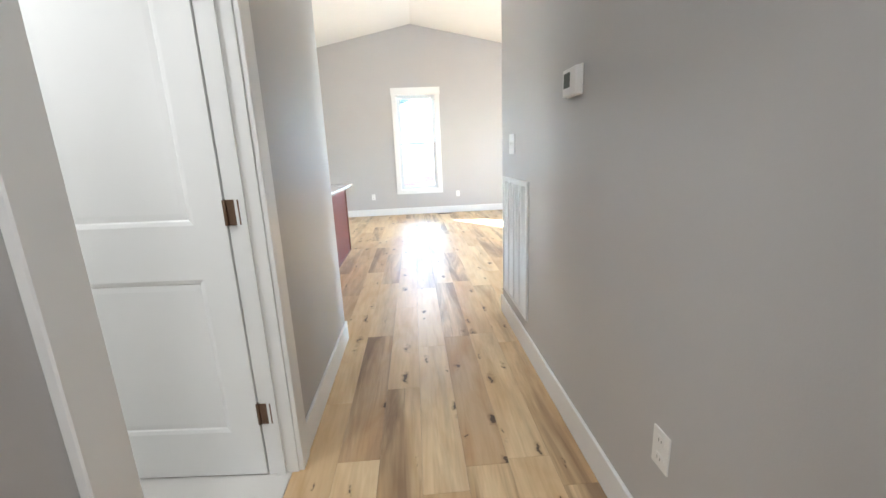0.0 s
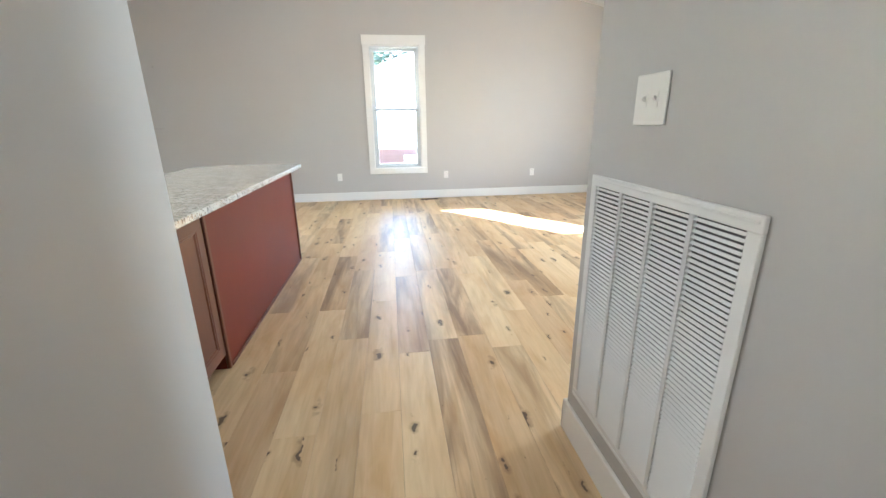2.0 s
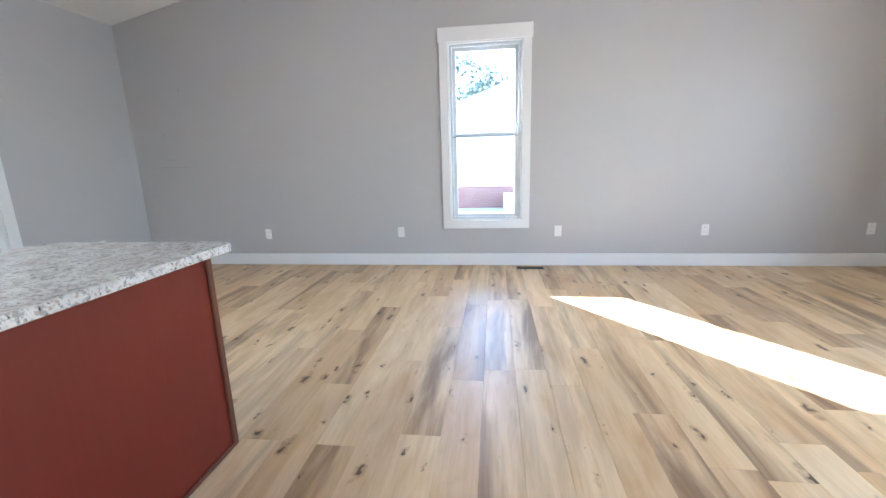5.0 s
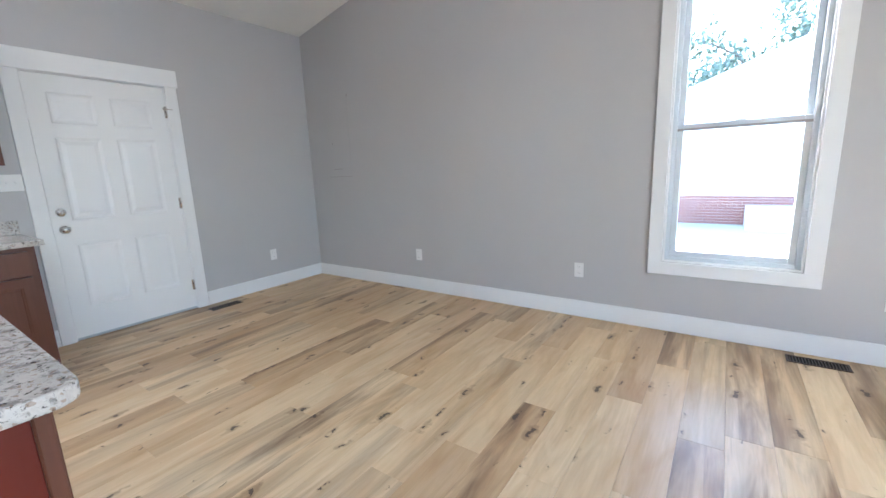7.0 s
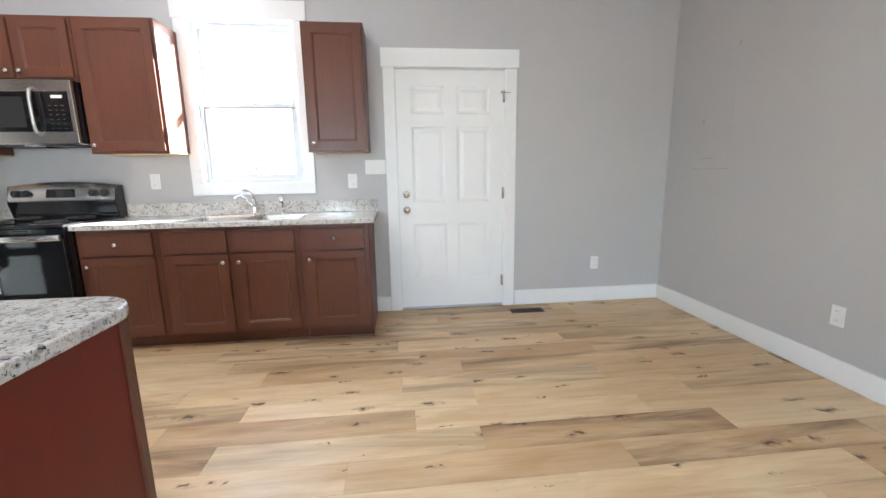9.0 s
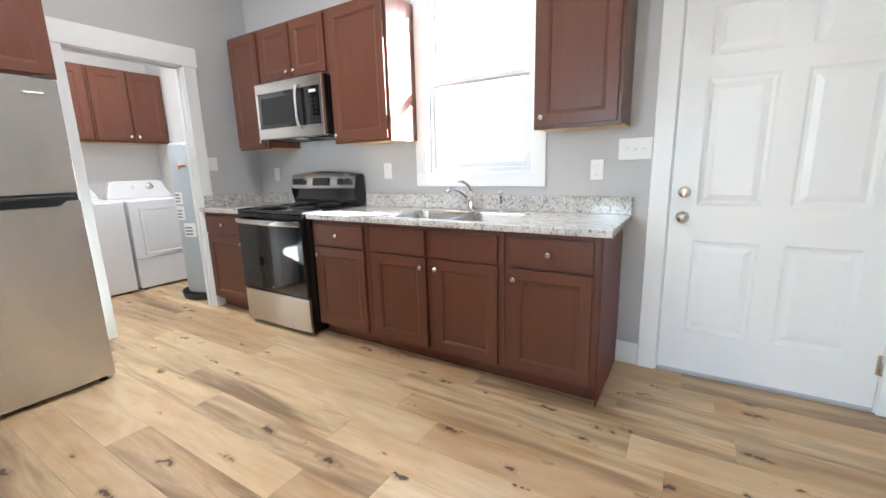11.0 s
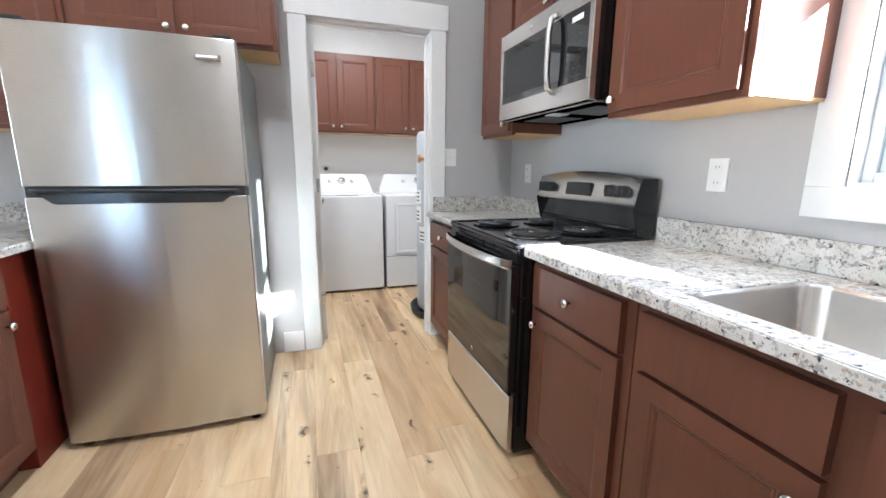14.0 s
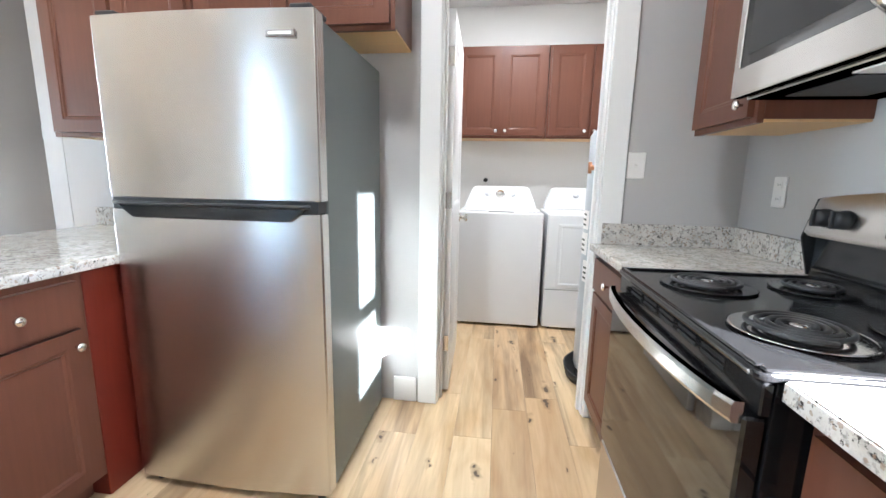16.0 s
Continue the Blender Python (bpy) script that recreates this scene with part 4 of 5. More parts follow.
# ---- appliances ----
def stove():
    s = thing("electric_stove", west(STOVE[0] + 0.002, 0, 0.03), "black and stainless electric coil stove between the counters", "stove")
    w, d = 0.756, 0.625
    part("body", boxes((0.0, w, -d, 0, 0.03, 0.905)), BLACK, s)
    top = part("cooktop", prism(slab_outline(-0.001, w + 0.001, -d - 0.03, -0.045, 0.02, (0, 1)), "z", 0.905, 0.922, 0.006, 2), BLACK, s)
    for rim in ((0.0, 0.018, -d - 0.02, -0.045), (w - 0.018, w, -d - 0.02, -0.045), (0.018, w - 0.018, -d - 0.024, -d - 0.008)):
        part("rim", boxes((*rim, 0.921, 0.928), bevel=0.003), BLACK, top)
    for x, y, r in ((0.20, -0.20, 0.075), (0.20, -0.47, 0.095), (0.56, -0.20, 0.095), (0.56, -0.47, 0.095)):
        pan = part("drip_pan", lathe([(r * 0.2, -0.004), (r * 0.75, -0.002), (r + 0.012, 0.003), (r + 0.02, 0.006), (r + 0.024, 0.004)], "z", (x, y, 0.923), 32), CHROME if (x, y) == (0.56, -0.47) else BLACK, s, "drip pan")
        turns = 4 if r > 0.08 else 3
        n = turns * 28
        pts = [(x + (0.022 + (r - 0.024) * i / n) * math.cos(i * 2 * math.pi / 28), y + (0.022 + (r - 0.024) * i / n) * math.sin(i * 2 * math.pi / 28), 0.938) for i in range(n + 1)]
        part("burner_coil", tube(pts, 0.0055, 6), RUBBER, pan)
        part("coil_cap", lathe([(0.017, -0.003), (0.017, 0.003), (0.004, 0.004)], "z", (x, y, 0.938), 16), CHROME, pan)
    # upright back with a leaning steel panel, its top gently arched
    part("back_riser", prism([(-0.085, 0.905), (-0.075, 1.045), (0.0, 1.045), (0.0, 0.905)], "x", 0.006, w - 0.006, 0.004), BLACK, s)
    part("back_ledge", tube([(0.03, -0.085, 0.955), (w - 0.03, -0.085, 0.955)], 0.009, 8), BLACK, s)
    n = 16
    bm = bmesh.new()
    cols = []
    for i in range(n + 1):
        x = w * i / n
        up = 1.172 + 0.028 * math.sin(math.pi * i / n) ** 0.8
        cols.append([bm.verts.new(p) for p in ((x, -0.108, 1.055), (x, -0.112, 1.066), (x, -0.085, up - 0.006), (x, -0.075, up))])
    for a, b in zip(cols, cols[1:]):
        for k in range(3):
            bm.faces.new((a[k], b[k], b[k + 1], a[k + 1])).smooth = True
    panel = part("control_panel", bm, STEEL, s, "brushed steel control panel")
    prof = []
    for i in range(n + 1):
        x = w * i / n
        prof.append((x, 1.172 + 0.028 * math.sin(math.pi * i / n) ** 0.8 - 0.001))
    part("back_cover", prism([(0, 0.93)] + prof + [(w, 0.93)], "y", -0.075, 0.0), BLACK, s)
    for x in (0.0, w):
        part("side_cap", prism([(-0.113, 1.036), (-0.116, 1.05), (-0.085, 1.168), (-0.07, 1.174), (-0.07, 0.93), (-0.085, 0.93)], "x", x - 0.003, x + 0.003), BLACK, s)

    def on_panel(z):
        return -0.115 + 0.03 * (z - 1.05) / 0.12
    for x in (0.065, 0.135, 0.605, 0.685):
        z = 1.115
        k = part("control_knob", lathe([(0.028, 0.0), (0.027, -0.014), (0.023, -0.024), (0.020, -0.034), (0.003, -0.035)], "y", (x, on_panel(z), z), 18), RUBBER, s, "black round burner knob")
        part("grip", boxes((x - 0.005, x + 0.005, on_panel(z) - 0.044, on_panel(z) - 0.01, z - 0.025, z + 0.025), bevel=0.002), RUBBER, k)
    part("display", prism([(0.265, 1.082), (0.475, 1.082), (0.462, 1.146), (0.278, 1.146)], "y", on_panel(1.114) - 0.012, on_panel(1.114) + 0.02, 0.003), BLACKGLASS, s)
    # front
    part("vent_strip", boxes((0.002, w - 0.002, -d - 0.018, -d, 0.845, 0.903), bevel=0.003), BLACK, s)
    # each slot is a thin plate, its shade put into the colour
    for i in range(5):
        for j in range(2):
            part("vent_slot", boxes((0.12 + 0.11 * i, 0.205 + 0.11 * i, -d - 0.0195, -d - 0.017, 0.872 + 0.014 * j, 0.879 + 0.014 * j)), RECESS_SHADE, s)
    door = part("oven_door", boxes((0.003, w - 0.003, -d - 0.038, -d - 0.002, 0.305, 0.842), bevel=0.005), BLACKGLASS, s, "black glass oven door")
    pts = [(0.012 + (w - 0.024) * i / 20, -d - 0.045 - 0.04 * math.sin(math.pi * i / 20) ** 0.7, 0.845) for i in range(21)]
    hb = bmesh.new()
    rings = [[hb.verts.new((p[0], p[1] + a, p[2] + b)) for a, b in ((0.010, -0.019), (-0.005, -0.019), (-0.009, -0.012), (-0.009, 0.012), (-0.005, 0.019), (0.010, 0.019))] for p in pts]
    for a, b in zip(rings, rings[1:]):
        for k in range(6):
            hb.faces.new((a[k], a[(k + 1) % 6], b[(k + 1) % 6], b[k]))
    hb.faces.new(rings[0])
    hb.faces.new(rings[-1])
    bmesh.ops.recalc_face_normals(hb, faces=hb.faces[:])
    part("handle", hb, STEEL, door, "bowed brushed steel handle")
    part("badge", lathe([(0.011, 0), (0.011, -0.002), (0.002, -0.0025)], "y", (w / 2, -d - 0.038, 0.345), 16), CHROME, door)
    part("storage_drawer", boxes((0.003, w - 0.003, -d - 0.034, -d - 0.002, 0.035, 0.292), bevel=0.006), STEEL, s, "brushed steel storage drawer")
    part("drawer_gap", boxes((0.006, w - 0.006, -d - 0.012, -d, 0.290, 0.306)), RECESS_SHADE, s)
    for x in (0.05, w - 0.05):
        for y in (-d + 0.05, -0.05):
            part("foot", lathe([(0.015, 0.0), (0.015, 0.03)], "z", (x, y, 0.001), 10), RUBBER, s)


stove()


def microwave():
    z0, h, w, d = 1.458, 0.424, 0.754, 0.375
    m = thing("microwave", west(STOVE[0] + 0.006, z0, 0.004), "stainless over-the-range microwave under the short cabinet", "microwave")
    part("body", boxes((0.0, w, -d, 0, 0.012, h)), BLACK, m)
    part("underside", boxes((0.01, w - 0.01, -d + 0.01, -0.01, 0.0, 0.012), bevel=0.003), STEEL, m)
    part("grease_filter", boxes((0.08, 0.32, -0.30, -0.10, -0.003, 0.001)), RUBBER, m)
    part("grease_filter", boxes((0.44, 0.68, -0.30, -0.10, -0.003, 0.001)), RUBBER, m)
    part("lamp_cover", boxes((0.34, 0.42, -0.33, -0.25, -0.004, 0.001), bevel=0.001), PLASTIC, m)
    f = -d - 0.03
    part("door_frame", boxes((0, w, f, -d, 0.004, 0.085), (0, w, f, -d, h - 0.075, h), (0, 0.028, f, -d, 0.085, h - 0.075), (w - 0.028, w, f, -d, 0.085, h - 0.075), bevel=0.003), STEEL, m, "brushed steel door frame")
    part("door_glass", boxes((0.028, 0.535, f + 0.004, -d, 0.085, h - 0.075)), BLACKGLASS, m, "dark glass door window")
    part("inner_window", boxes((0.06, 0.44, f + 0.0025, f + 0.0045, 0.115, h - 0.11)), RUBBER, m)
    cp = part("control_panel", boxes((0.535, w - 0.028, f + 0.002, -d, 0.085, h - 0.075)), BLACKGLASS, m, "black touch control panel")
    for j in range(6):
        for i in range(3):
            part("key", boxes((0.595 + 0.04 * i, 0.611 + 0.04 * i, f + 0.0012, f + 0.0022, 0.105 + 0.03 * j, 0.108 + 0.03 * j)), LCD, cp)
    part("clock", boxes((0.62, 0.69, f + 0.0012, f + 0.0022, 0.305, 0.325)), PLASTIC, cp)
    part("handle", tube([(0.515, f, 0.065), (0.515, f - 0.028, 0.085), (0.515, f - 0.036, 0.14), (0.515, f - 0.036, h - 0.13), (0.515, f - 0.028, h - 0.075), (0.515, f, h - 0.055)], 0.013, 12), STEEL, m, "curved steel handle")
    part("badge", lathe([(0.011, 0), (0.011, -0.002), (0.002, -0.0025)], "y", (0.30, f, h - 0.038), 14), CHROME, m)


microwave()


def fridge():
    w, d0, d1 = 0.775, -0.63, -0.70
    f = thing("refrigerator", south(2.442, 0, SOUTH + 0.065), "stainless top-freezer refrigerator beside the laundry doorway", "refrigerator")
    part("cabinet_body", boxes((0.004, w - 0.004, d0, 0, 0.03, 1.697), bevel=0.004), FRSIDE, f, "textured grey side panels")
    part("gasket", boxes((0.012, w - 0.012, d0 - 0.008, d0, 0.06, 1.69)), RUBBER, f)

    def door(name, z0, z1, label):
        out = [(0.0, d0 - 0.008), (0.0, d1 + 0.012)]
        for i in range(13):
            t = i / 12
            out.append((0.004 + (w - 0.008) * t, d1 + 0.004 - 0.016 * math.sin(math.pi * t)))
        out += [(w, d1 + 0.012), (w, d0 - 0.008)]
        ob = part(name, prism(out, "z", z0, z1, 0.0025, 2), STEEL, f, label)
        return ob
    lower = door("lower_door", 0.034, 1.083, "brushed stainless lower door")
    upper = door("freezer_door", 1.125, 1.71, "brushed stainless freezer door")
    part("handle_gap", boxes((0.01, w - 0.01, d1 + 0.004, d0 - 0.008, 1.085, 1.124)), RUBBER, f)
    hz = 1.087
    part("handle_pocket", prism([(0.045, hz + 0.016), (0.068, hz - 0.006), (0.10, hz - 0.030), (w - 0.10, hz - 0.030), (w - 0.068, hz - 0.006), (w - 0.045, hz + 0.016)], "y", d1 - 0.017, d1 + 0.01, 0.004, 2), BLACK, lower, "dark recessed handle")
    part("handle_lip", tube([(0.03, d1 - 0.012, hz + 0.022), (0.06, d1 - 0.019, hz + 0.02), (w - 0.06, d1 - 0.019, hz + 0.02), (w - 0.03, d1 - 0.012, hz + 0.022)], 0.007, 8), RUBBER, lower)
    part("badge", boxes((w - 0.155, w - 0.06, d1 - 0.012, d1 - 0.003, 1.625, 1.647), bevel=0.002), CHROME, upper, "small bright name plate")
    part("badge_mark", boxes((w - 0.145, w - 0.07, d1 - 0.0135, d1 - 0.011, 1.632, 1.640)), PLASTIC, upper)
    for x in (0.05, w - 0.05):
        part("hinge_cover", boxes((x - 0.035, x + 0.035, d1 + 0.01, d0 + 0.06, 1.711, 1.727), bevel=0.004), RUBBER, f)
        part("foot", lathe([(0.022, 0.0), (0.022, 0.03)], "z", (x, d0 - 0.02, 0.001), 12), RUBBER, f)
        part("foot", lathe([(0.022, 0.0), (0.022, 0.03)], "z", (x, -0.06, 0.001), 12), RUBBER, f)
    part("toe_grille", boxes((0.02, w - 0.02, d0 - 0.02, d0, 0.02, 0.05)), RUBBER, f)


fridge()


def laundry_machine(name, x, dryer, label):
    w, d = 0.685, 0.66
    m = thing(name, south(x, 0, LAUNDRY_BACK + 0.07), label, name)
    part("body", boxes((0, w, -d, 0, 0.02, 0.95), bevel=0.012, seg=2), ENAMEL, m)
    out = [(0.02, 0.95), (0.03, 0.995)]
    out += [(0.085, 1.13), (0.12, 1.145), (w - 0.12, 1.145), (w - 0.085, 1.13), (w - 0.03, 0.995), (w - 0.02, 0.95)]
    bm = prism(out, "y", -0.16, -0.02, 0.006, 2)
    for v in bm.verts:
        v.co.y += max(0, v.co.z - 0.955) * 0.45 if v.co.y < -0.1 else 0
    con = part("console", bm, ENAMEL, m)
    for kx, r in ((0.34, 0.034), (0.225, 0.018), (0.455, 0.018)) if not dryer else ((0.46, 0.034), (0.30, 0.016)):
        z = 1.07
        part("dial", lathe([(r + 0.008, 0.004), (r + 0.008, -0.004), (r, -0.006), (r * 0.85, -0.022), (0.002, -0.023)], "y", (kx, -0.16 + 0.45 * (z - 0.955), z), 24), NICKEL if r > 0.03 else ENAMEL, con, "round chrome-ringed dial")
    if dryer:
        bm = panelled(0.47, 0.50, 0.012, (0.02, 0.45), (0.02, 0.48), [(1, 1)], ((0.008, -0.004), (0.02, 0.001)))
        part("door", bm, ENAMEL, m, loc=(0.09, -d - 0.001, 0.37))
        part("door_handle", boxes((0.49, 0.53, -d - 0.016, -d - 0.011, 0.56, 0.68), bevel=0.003), ENAMEL, m)
        part("seam", boxes((0.004, w - 0.004, -d - 0.001, -d + 0.002, 0.338, 0.342)), LCD, m)
    else:
        part("lid", prism(slab_outline(0.05, w - 0.05, -d + 0.03, -0.17, 0.04, (0, 1, 2, 3)), "z", 0.949, 0.965, 0.006, 2), ENAMEL, m)
        part("lid_grip", boxes((0.25, 0.45, -d + 0.01, -d + 0.035, 0.949, 0.957), bevel=0.003), LCD, m)
    for fx in (0.06, w - 0.06):
        for fy in (-d + 0.06, -0.06):
            part("foot", lathe([(0.02, 0), (0.02, 0.022)], "z", (fx, fy, 0.001), 10), RUBBER, m)


laundry_machine("washer", 1.415, False, "white top-load washing machine in the laundry room")
laundry_machine("dryer", 0.70, True, "white front-door tumble dryer beside the washer")

wh = thing("water_heater", pose(0.325, -6.50, 0), "tall grey tank water heater in a black pan", "water heater")
part("tank", lathe([(0.25, 0.06), (0.255, 0.08), (0.255, 1.46), (0.24, 1.49), (0.10, 1.505), (0.01, 1.508)], "z", (0, 0, 0), 40), GREYPAINT, wh)
part("drip_pan", lathe([(0.30, 0.002), (0.315, 0.06), (0.305, 0.06), (0.29, 0.012), (0.02, 0.012)], "z", (0, 0, 0), 40), RUBBER, wh, "black plastic drip pan")
part("base_ring", lathe([(0.245, 0.012), (0.245, 0.06)], "z", (0, 0, 0), 32), RUBBER, wh)
for a, z0, z1 in ((-12, 0.93, 1.04), (-12, 0.78, 0.91), (8, 0.62, 0.75)):
    bm, n = bmesh.new(), 8
    vs = [[bm.verts.new((0.2565 * math.cos(radians(a + 3.5 * i)), 0.2565 * math.sin(radians(a + 3.5 * i)), z)) for z in (z0, z1)] for i in range(n + 1)]
    for p, q in zip(vs, vs[1:]):
        bm.faces.new((p[0], q[0], q[1], p[1]))
    lab = part("sticker", bm, PLASTIC, wh, "white printed sticker")
    for k in range(3):
        bm = bmesh.new()
        zz = z0 + 0.02 + 0.03 * k
        vs = [[bm.verts.new((0.2575 * math.cos(radians(a + 3 + 3.0 * i)), 0.2575 * math.sin(radians(a + 3 + 3.0 * i)), z)) for z in (zz, zz + 0.012)] for i in range(n - 1)]
        for p, q in zip(vs, vs[1:]):
            bm.faces.new((p[0], q[0], q[1], p[1]))
        part("print", bm, LCD, lab)
part("relief_valve", merge(tube([(0.20, 0.12, 1.28), (0.285, 0.17, 1.28)], 0.014, 10), tube([(0.285, 0.17, 1.31), (0.285, 0.17, 1.25)], 0.010, 10)), COPPER, wh, "copper relief valve and pipe")
part("pipe", tube([(0.10, 0.05, 1.50), (0.10, 0.05, LAUNDRY_TOP - 0.005)], 0.011, 8), COPPER, wh)
part("pipe", tube([(-0.10, 0.05, 1.50), (-0.10, 0.05, LAUNDRY_TOP - 0.005)], 0.011, 8), COPPER, wh)
tagged(part("laundry_tap", merge(lathe([(0.02, 0), (0.02, 0.02), (0.012, 0.03), (0.008, 0.06)], "y", (1.22, LAUNDRY_BACK, 1.20), 14), boxes((1.20, 1.24, LAUNDRY_BACK + 0.05, LAUNDRY_BACK + 0.06, 1.19, 1.21), bevel=0.003)), RUBBER), "small dark hose tap above the washer", "tap")

# ---- hall fittings ----
GY0, GY1, GZ0, GZ1 = -6.405, -5.742, 0.215, 1.08
gr = thing("return_air_grille", pose(HALL_E, GY1, GZ0, 0, 0, -90), "white metal return air grille low on the hall wall", "air grille")
gw, gh, b = GY1 - GY0, GZ1 - GZ0, 0.035
part("frame", boxes((0, gw, -0.012, 0, 0, b), (0, gw, -0.012, 0, gh - b, gh), (0, b, -0.012, 0, b, gh - b), (gw - b, gw, -0.012, 0, b, gh - b), bevel=0.002), GRILLE, gr)
for lz in (0.010, gh - 0.016):
    part("door_lip", boxes((0.008, gw - 0.008, -0.015, -0.012, lz, lz + 0.006), bevel=0.001), GRILLE, gr)
# flat sheet whose colour gives the shaded gaps behind the slats
part("backing", boxes((b, gw - b, -0.002, -0.0005, b, gh - b)), SLAT_SHADE, gr)
for i in (1, 2, 3):
    x = b + (gw - 2 * b) * i / 4
    part("rib", boxes((x - 0.007, x + 0.007, -0.0125, -0.002, b, gh - b)), GRILLE, gr)
slat_mesh = None
count = 58
for i in range(count):
    z = b + (gh - 2 * b) * (i + 0.5) / count
    if slat_mesh is None:
        s0 = part("slat", prism([(-0.0118, -0.0036), (-0.0108, -0.0042), (-0.0046, 0.0018), (-0.0056, 0.0024)], "x", b + 0.001, gw - b - 0.001), GRILLE, gr, loc=(0, 0, z))
        slat_mesh = s0.data
    else:
        s0 = new("slat", slat_mesh)
        s0.parent, s0.location = gr, (0, 0, z)

th = thing("thermostat", pose(HALL_E, -6.985, 1.515, 0, 0, -90), "white thermostat with a grey display on the hall wall", "thermostat")
part("case", boxes((-0.0, 0.14, -0.028, 0, -0.05, 0.055), bevel=0.006, seg=2), PLASTIC, th)
part("display", boxes((0.018, 0.082, -0.0295, -0.027, -0.018, 0.038), bevel=0.0005), LCD, th, "grey display window")
part("base_plate", boxes((-0.003, 0.148, -0.006, 0, -0.053, 0.058), bevel=0.002), PLASTIC, th)


def outlet(m, label="white duplex outlet low on the wall", group="wall outlets"):
    o = thing("wall_outlet", m, label, "outlet", group)
    part("plate", boxes((-0.038, 0.038, -0.006, 0, -0.06, 0.06), bevel=0.003, seg=2), PLASTIC, o)
    for z in (-0.028, 0.028):
        sck = part("socket", prism(slab_outline(-0.0165, 0.0165, z - 0.014, z + 0.014, 0.008, (0, 1, 2, 3)), "y", -0.008, -0.005), PLASTIC, o)
        part("slot", boxes((-0.008, -0.006, -0.0085, -0.0078, z - 0.004, z + 0.006), (0.005, 0.007, -0.0085, -0.0078, z - 0.003, z + 0.005)), LCD, sck)
    return o


def switch_plate(m, n, label, tall=0.06):
    o = thing("light_switch", m, label, "light switch")
    w = (0.035 + 0.046 * n) * tall / 0.06
    part("plate", boxes((-w / 2, w / 2, -0.006, 0, -tall, tall), bevel=0.003, seg=2), PLASTIC, o)
    for i in range(n):
        x = (i - (n - 1) / 2) * 0.046
        part("toggle", prism([(-0.014, 0.004), (-0.014, 0.009), (-0.005, 0.006), (-0.005, -0.006), (-0.007, -0.005)], "x", x - 0.005, x + 0.005), PLASTIC, o)
        part("surround", boxes((x - 0.011, x + 0.011, -0.0072, -0.0058, -0.02, 0.02)), PLASTIC, o)
    return o


first = outlet(pose(1.62, 0, 0.385))
for x in (3.29, 5.09, 6.63, 8.22):
    copy_thing(first, pose(x, 0, 0.40))
copy_thing(first, west(-0.655, 0.375))
copy_thing(first, pose(EAST, -1.22, 0.40, 0, 0, -90))
copy_thing(first, pose(HALL_E, -7.785, 0.42, 0, 0, -90))
ko = outlet(west(-2.85, 1.17), "white duplex outlet above the kitchen counter", "counter outlets")
copy_thing(ko, west(-4.42, 1.19))
copy_thing(ko, west(-5.775, 1.18))
switch_plate(west(-2.652, 1.283), 3, "white triple light switch beside the back door")
switch_plate(south(0.469, 1.284), 1, "white light switch beside the laundry doorway")
switch_plate(pose(HALL_E, -6.0, 1.302, 0, 0, -90), 2, "white double light switch above the return grille", 0.064)


def floor_vent(m, label):
    v = thing("floor_vent", m, label, "floor vent")
    part("frame", boxes((-0.15, 0.15, -0.055, -0.043, 0, 0.005), (-0.15, 0.15, 0.043, 0.055, 0, 0.005), (-0.15, -0.138, -0.043, 0.043, 0, 0.005), (0.138, 0.15, -0.043, 0.043, 0, 0.005), bevel=0.0015), BROWNVENT, v)
    part("well", boxes((-0.138, 0.138, -0.043, 0.043, 0.0004, 0.0012)), RECESS_SHADE, v)
    for i in range(18):
        x = -0.13 + 0.26 * i / 17
        part("louvre", boxes((x - 0.002, x + 0.002, -0.043, 0.043, 0.001, 0.004)), BROWNVENT, v)
    return v


floor_vent(pose(0.19, -1.36, 0.001, 0, 0, 90), "brown metal floor vent beside the back door")
floor_vent(pose(4.78, -0.13, 0.001), "brown metal floor vent beneath the window")
floor_vent(pose(EAST - 0.16, -2.1, 0.001, 0, 0, 90), "brown metal floor vent beneath the side window")
floor_vent(pose(1.5, -6.85, 0.001, 0, 0, 90), "brown metal floor vent in the laundry room")

# a flush access panel and cable marks on the gable wall
ap = tagged(part("access_panel", boxes((0.33, 0.70, -0.003, 0, 1.225, 2.11), bevel=0.001), WALL), "flush panel painted over in the wall's grey", "wall panel")
part("latch", boxes((0.42, 0.555, -0.006, -0.003, 1.305, 1.312), bevel=0.001), SEAM_GREY, ap)
part("bottom_seam", boxes((0.33, 0.703, -0.0045, 0, 1.22, 1.225)), SEAM_GREY, ap)
part("wire_stub", boxes((0.415, 0.427, -0.008, -0.003, 1.585, 1.615), bevel=0.002), SEAM_GREY, ap)
part("wire_stub", boxes((0.705, 0.717, -0.006, 0, 2.09, 2.115), bevel=0.002), SEAM_GREY, ap)


# ---- unseen ceiling lamps of the inner rooms ----
def unseen_ceiling_lamp(x, y, z, power, r=0.16):
    c = thing("ceiling_light", pose(x, y, z), "unseen round white flush ceiling light", "ceiling light", "ceiling lights")
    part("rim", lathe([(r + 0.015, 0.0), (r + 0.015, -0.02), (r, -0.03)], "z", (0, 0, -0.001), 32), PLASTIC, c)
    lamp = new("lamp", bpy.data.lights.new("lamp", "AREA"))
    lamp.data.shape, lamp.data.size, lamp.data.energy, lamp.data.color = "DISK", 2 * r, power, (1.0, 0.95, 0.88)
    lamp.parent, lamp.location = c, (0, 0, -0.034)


# the hall's lamp is inferred from highlights on the wall and door
unseen_ceiling_lamp(4.23, -9.4, EAVE, HALL_POWER)
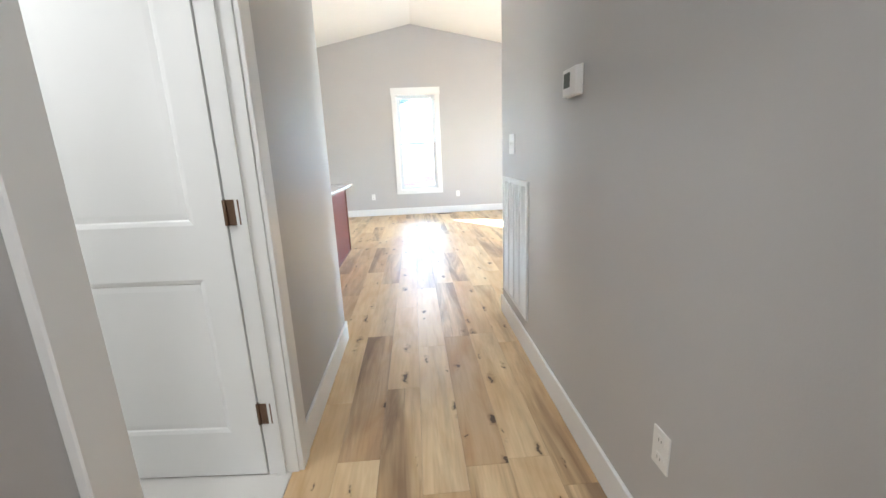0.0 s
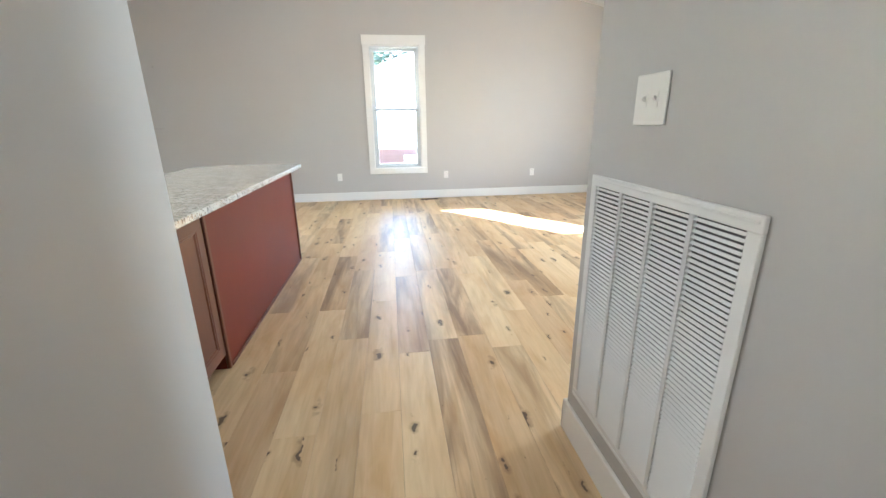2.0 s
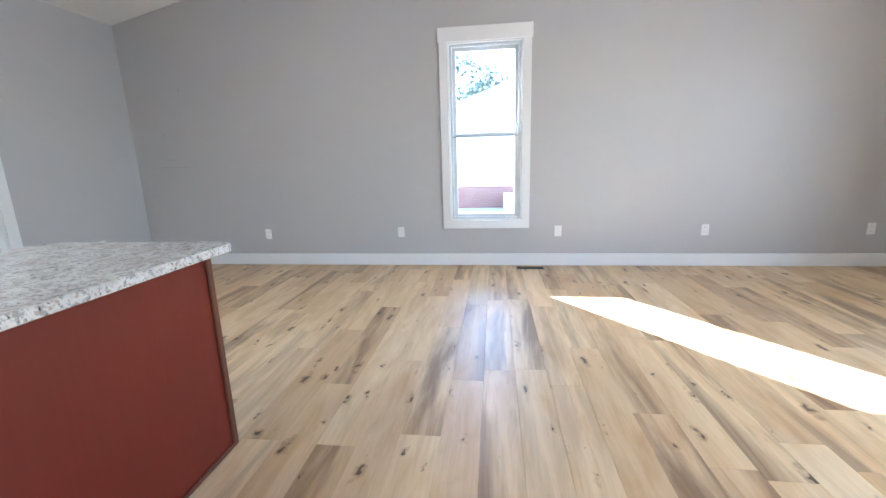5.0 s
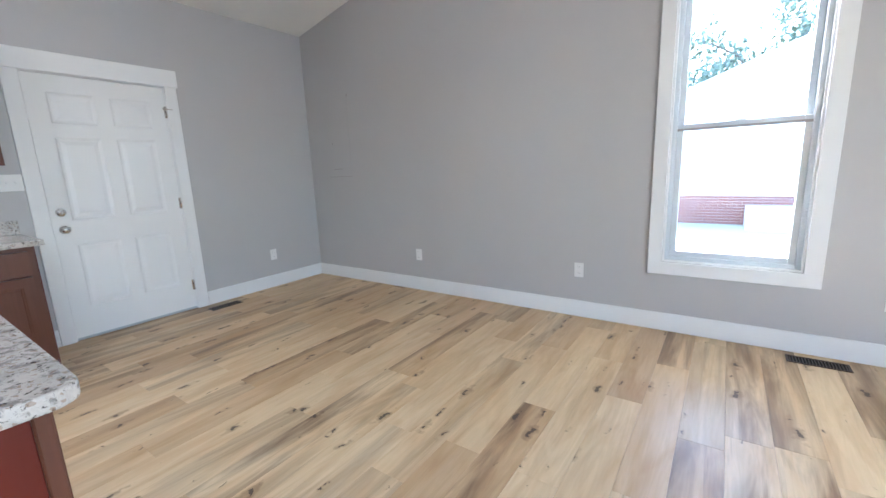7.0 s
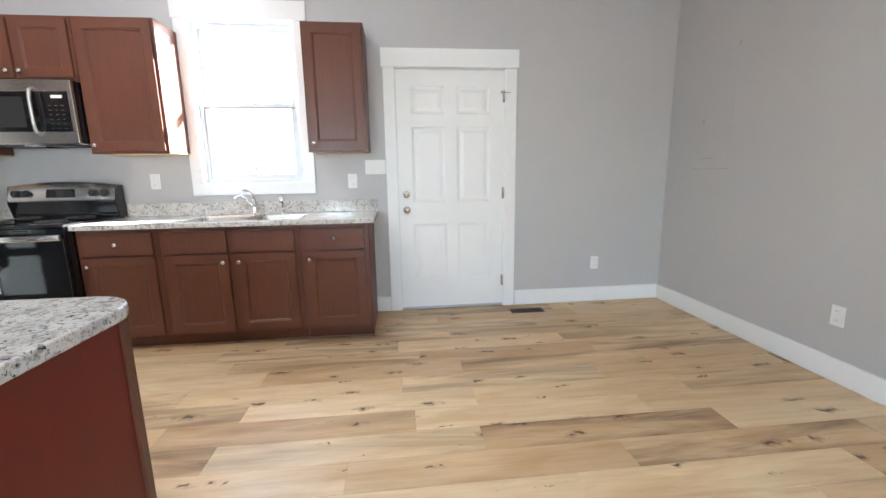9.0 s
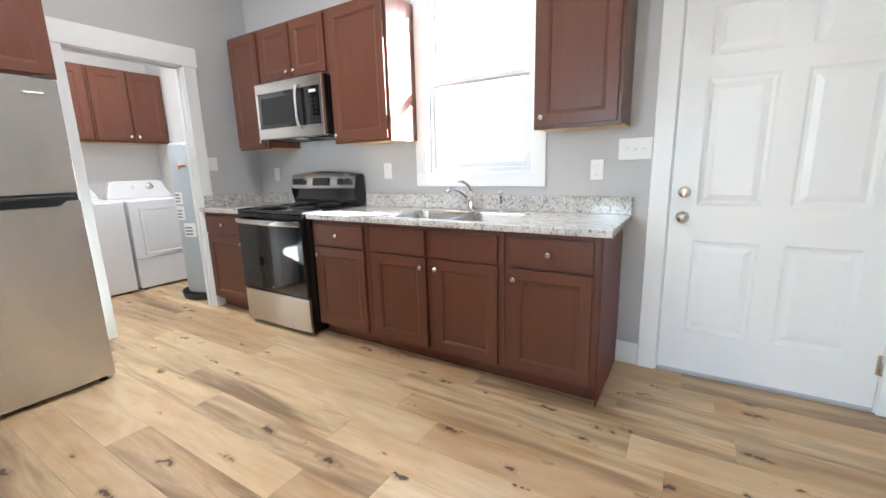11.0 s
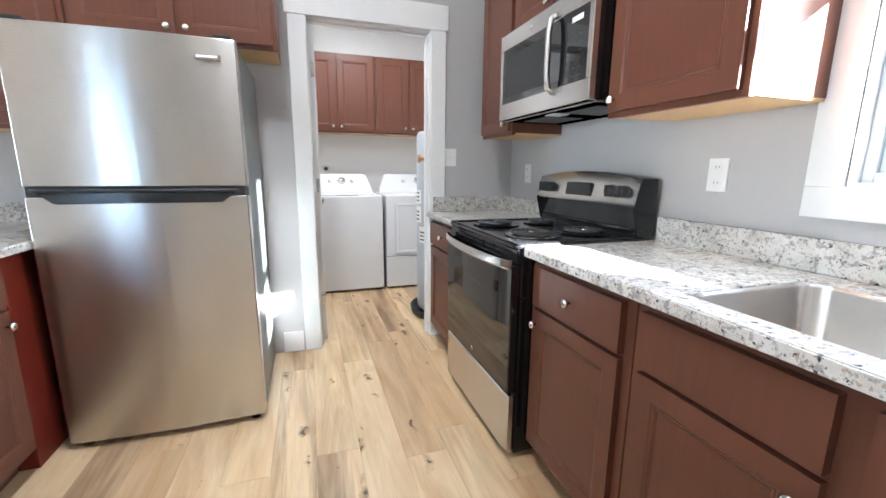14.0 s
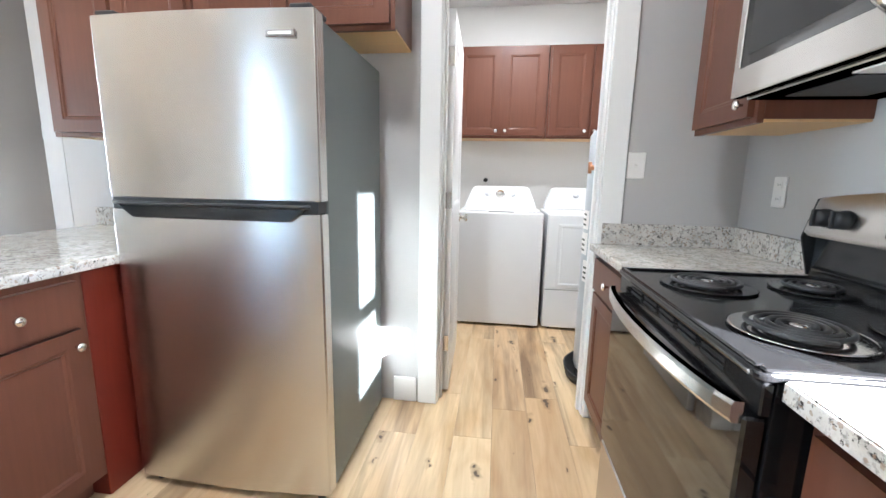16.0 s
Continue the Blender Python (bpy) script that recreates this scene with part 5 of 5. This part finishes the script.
# these three have no known source: added to brighten laundry, side room and kitchen
unseen_ceiling_lamp(0.95, -6.8, LAUNDRY_TOP, LAUNDRY_POWER)
unseen_ceiling_lamp(2.8, -8.0, LOW, SIDE_POWER)
unseen_ceiling_lamp(1.6, -4.4, EAVE + 1.6 * slope + 0.03, KITCHEN_POWER, 0.22)

# ---- outdoors ----
tagged(part("ground", boxes((-400, 400, -400, 400, -0.62, -0.55)), GRASS), "dry pale lawn round the house", "ground", kind="structure")


def tree(x, y, height, spread, seed, leaves):
    r = random.Random(seed)
    t = thing("tree", pose(x, y, -0.56), "tall leafy tree beyond the lawn" if leaves > 200 else "thin bare-trunked tree at the wood's edge", "tree", "trees")
    bms, tips = [], []
    th = height * 0.75
    pts = [(r.uniform(-0.15, 0.15) * k, r.uniform(-0.15, 0.15) * k, th * k / 6) for k in range(7)]
    bms.append(tube(pts, [height * (0.022 if leaves > 300 else 0.012) * (1 - 0.12 * k) for k in range(7)], 7))
    for k in range(9):
        b = Vector(pts[2 + k % 5])
        a, e = r.uniform(0, 6.28), r.uniform(0.3, 0.9)
        ln = spread * r.uniform(0.6, 1.0)
        mid = b + Vector((math.cos(a) * ln * 0.5, math.sin(a) * ln * 0.5, ln * 0.35))
        tip = b + Vector((math.cos(a) * ln, math.sin(a) * ln, ln * e))
        bms.append(tube([b, mid, tip], [height * 0.008, height * 0.005, height * 0.002], 5))
        tips += [mid, tip, (mid + tip) / 2]
    tips.append(Vector(pts[-1]))
    part("trunk", merge(*bms), BARK, t)
    bm = bmesh.new()
    for _ in range(leaves):
        c = r.choice(tips) + Vector((r.gauss(0, 1), r.gauss(0, 1), r.gauss(0, 0.8))) * spread * 0.22
        u = Vector((r.gauss(0, 1), r.gauss(0, 1), r.gauss(0, 1))).normalized()
        v = u.orthogonal().normalized()
        s = r.uniform(0.08, 0.2)
        bm.faces.new([bm.verts.new(c + s * p) for p in (u, v * 0.6, -u, -v * 0.6)])
    part("crown", bm, LEAF, t)


for i, (x, y, h, s, n) in enumerate(((1.4, 21, 6.6, 2.0, 2400), (3.2, 22, 7.4, 2.2, 2600), (4.9, 21.5, 8.6, 2.3, 2600), (6.9, 22, 9.8, 2.6, 2600), (-1.5, 24, 8, 2.8, 2200), (10, 25, 11, 3.2, 2000))):
    tree(x, y, h, s, 10 + i, n)
for i in range(14):
    tree(-34 - (i * 7 % 5) * 2.4, -24 + i * 3.1, 8 + i % 3, 1.4, 40 + i, 260)


def neighbour_house(x0, x1, y0, y1):
    """A neighbour's white gabled house on a brick foot, its gable towards the window."""
    hs = thing("neighbour_house", pose(x0, y0, -0.56), "white-sided gabled house on a red brick foot", "house")
    w, d, mid = x1 - x0, y1 - y0, (x1 - x0) / 2
    part("wall", boxes((0, w, 0, d, 0.80, 2.9)), SIDING, hs)
    part("gable", prism([(0, 2.9), (w, 2.9), (mid, 2.9 + mid * 0.36)], "y", 0.0, d), SIDING, hs)
    part("roof", prism([(-0.3, 2.76), (mid, 2.92 + mid * 0.36), (w + 0.3, 2.76), (w + 0.3, 2.88), (mid, 3.06 + mid * 0.36), (-0.3, 2.88)], "y", -0.3, d + 0.3), ROOF, hs)
    foot = part("foundation", boxes((0.01, w - 0.01, 0.01, d - 0.01, 0, 0.80)), MORTAR, hs)
    one = None
    for j in range(10):
        for i in range(26):
            at = (i * 0.222 + (0.11 if j % 2 else 0), -0.012, 0.01 + j * 0.08)
            if one is None:
                first_brick = part("brick", boxes((0, 0.21, 0, 0.03, 0, 0.065)), BRICK, foot, loc=at)
                one = first_brick.data
                continue
            o = new("brick", one)
            o.parent, o.location = foot, at
    part("step", boxes((3.5, 5.0, -1.2, 0.0, 0, 0.55), bevel=0.01), MORTAR, hs, "pale concrete porch step")


neighbour_house(1.2, 12.0, 10.5, 18.5)
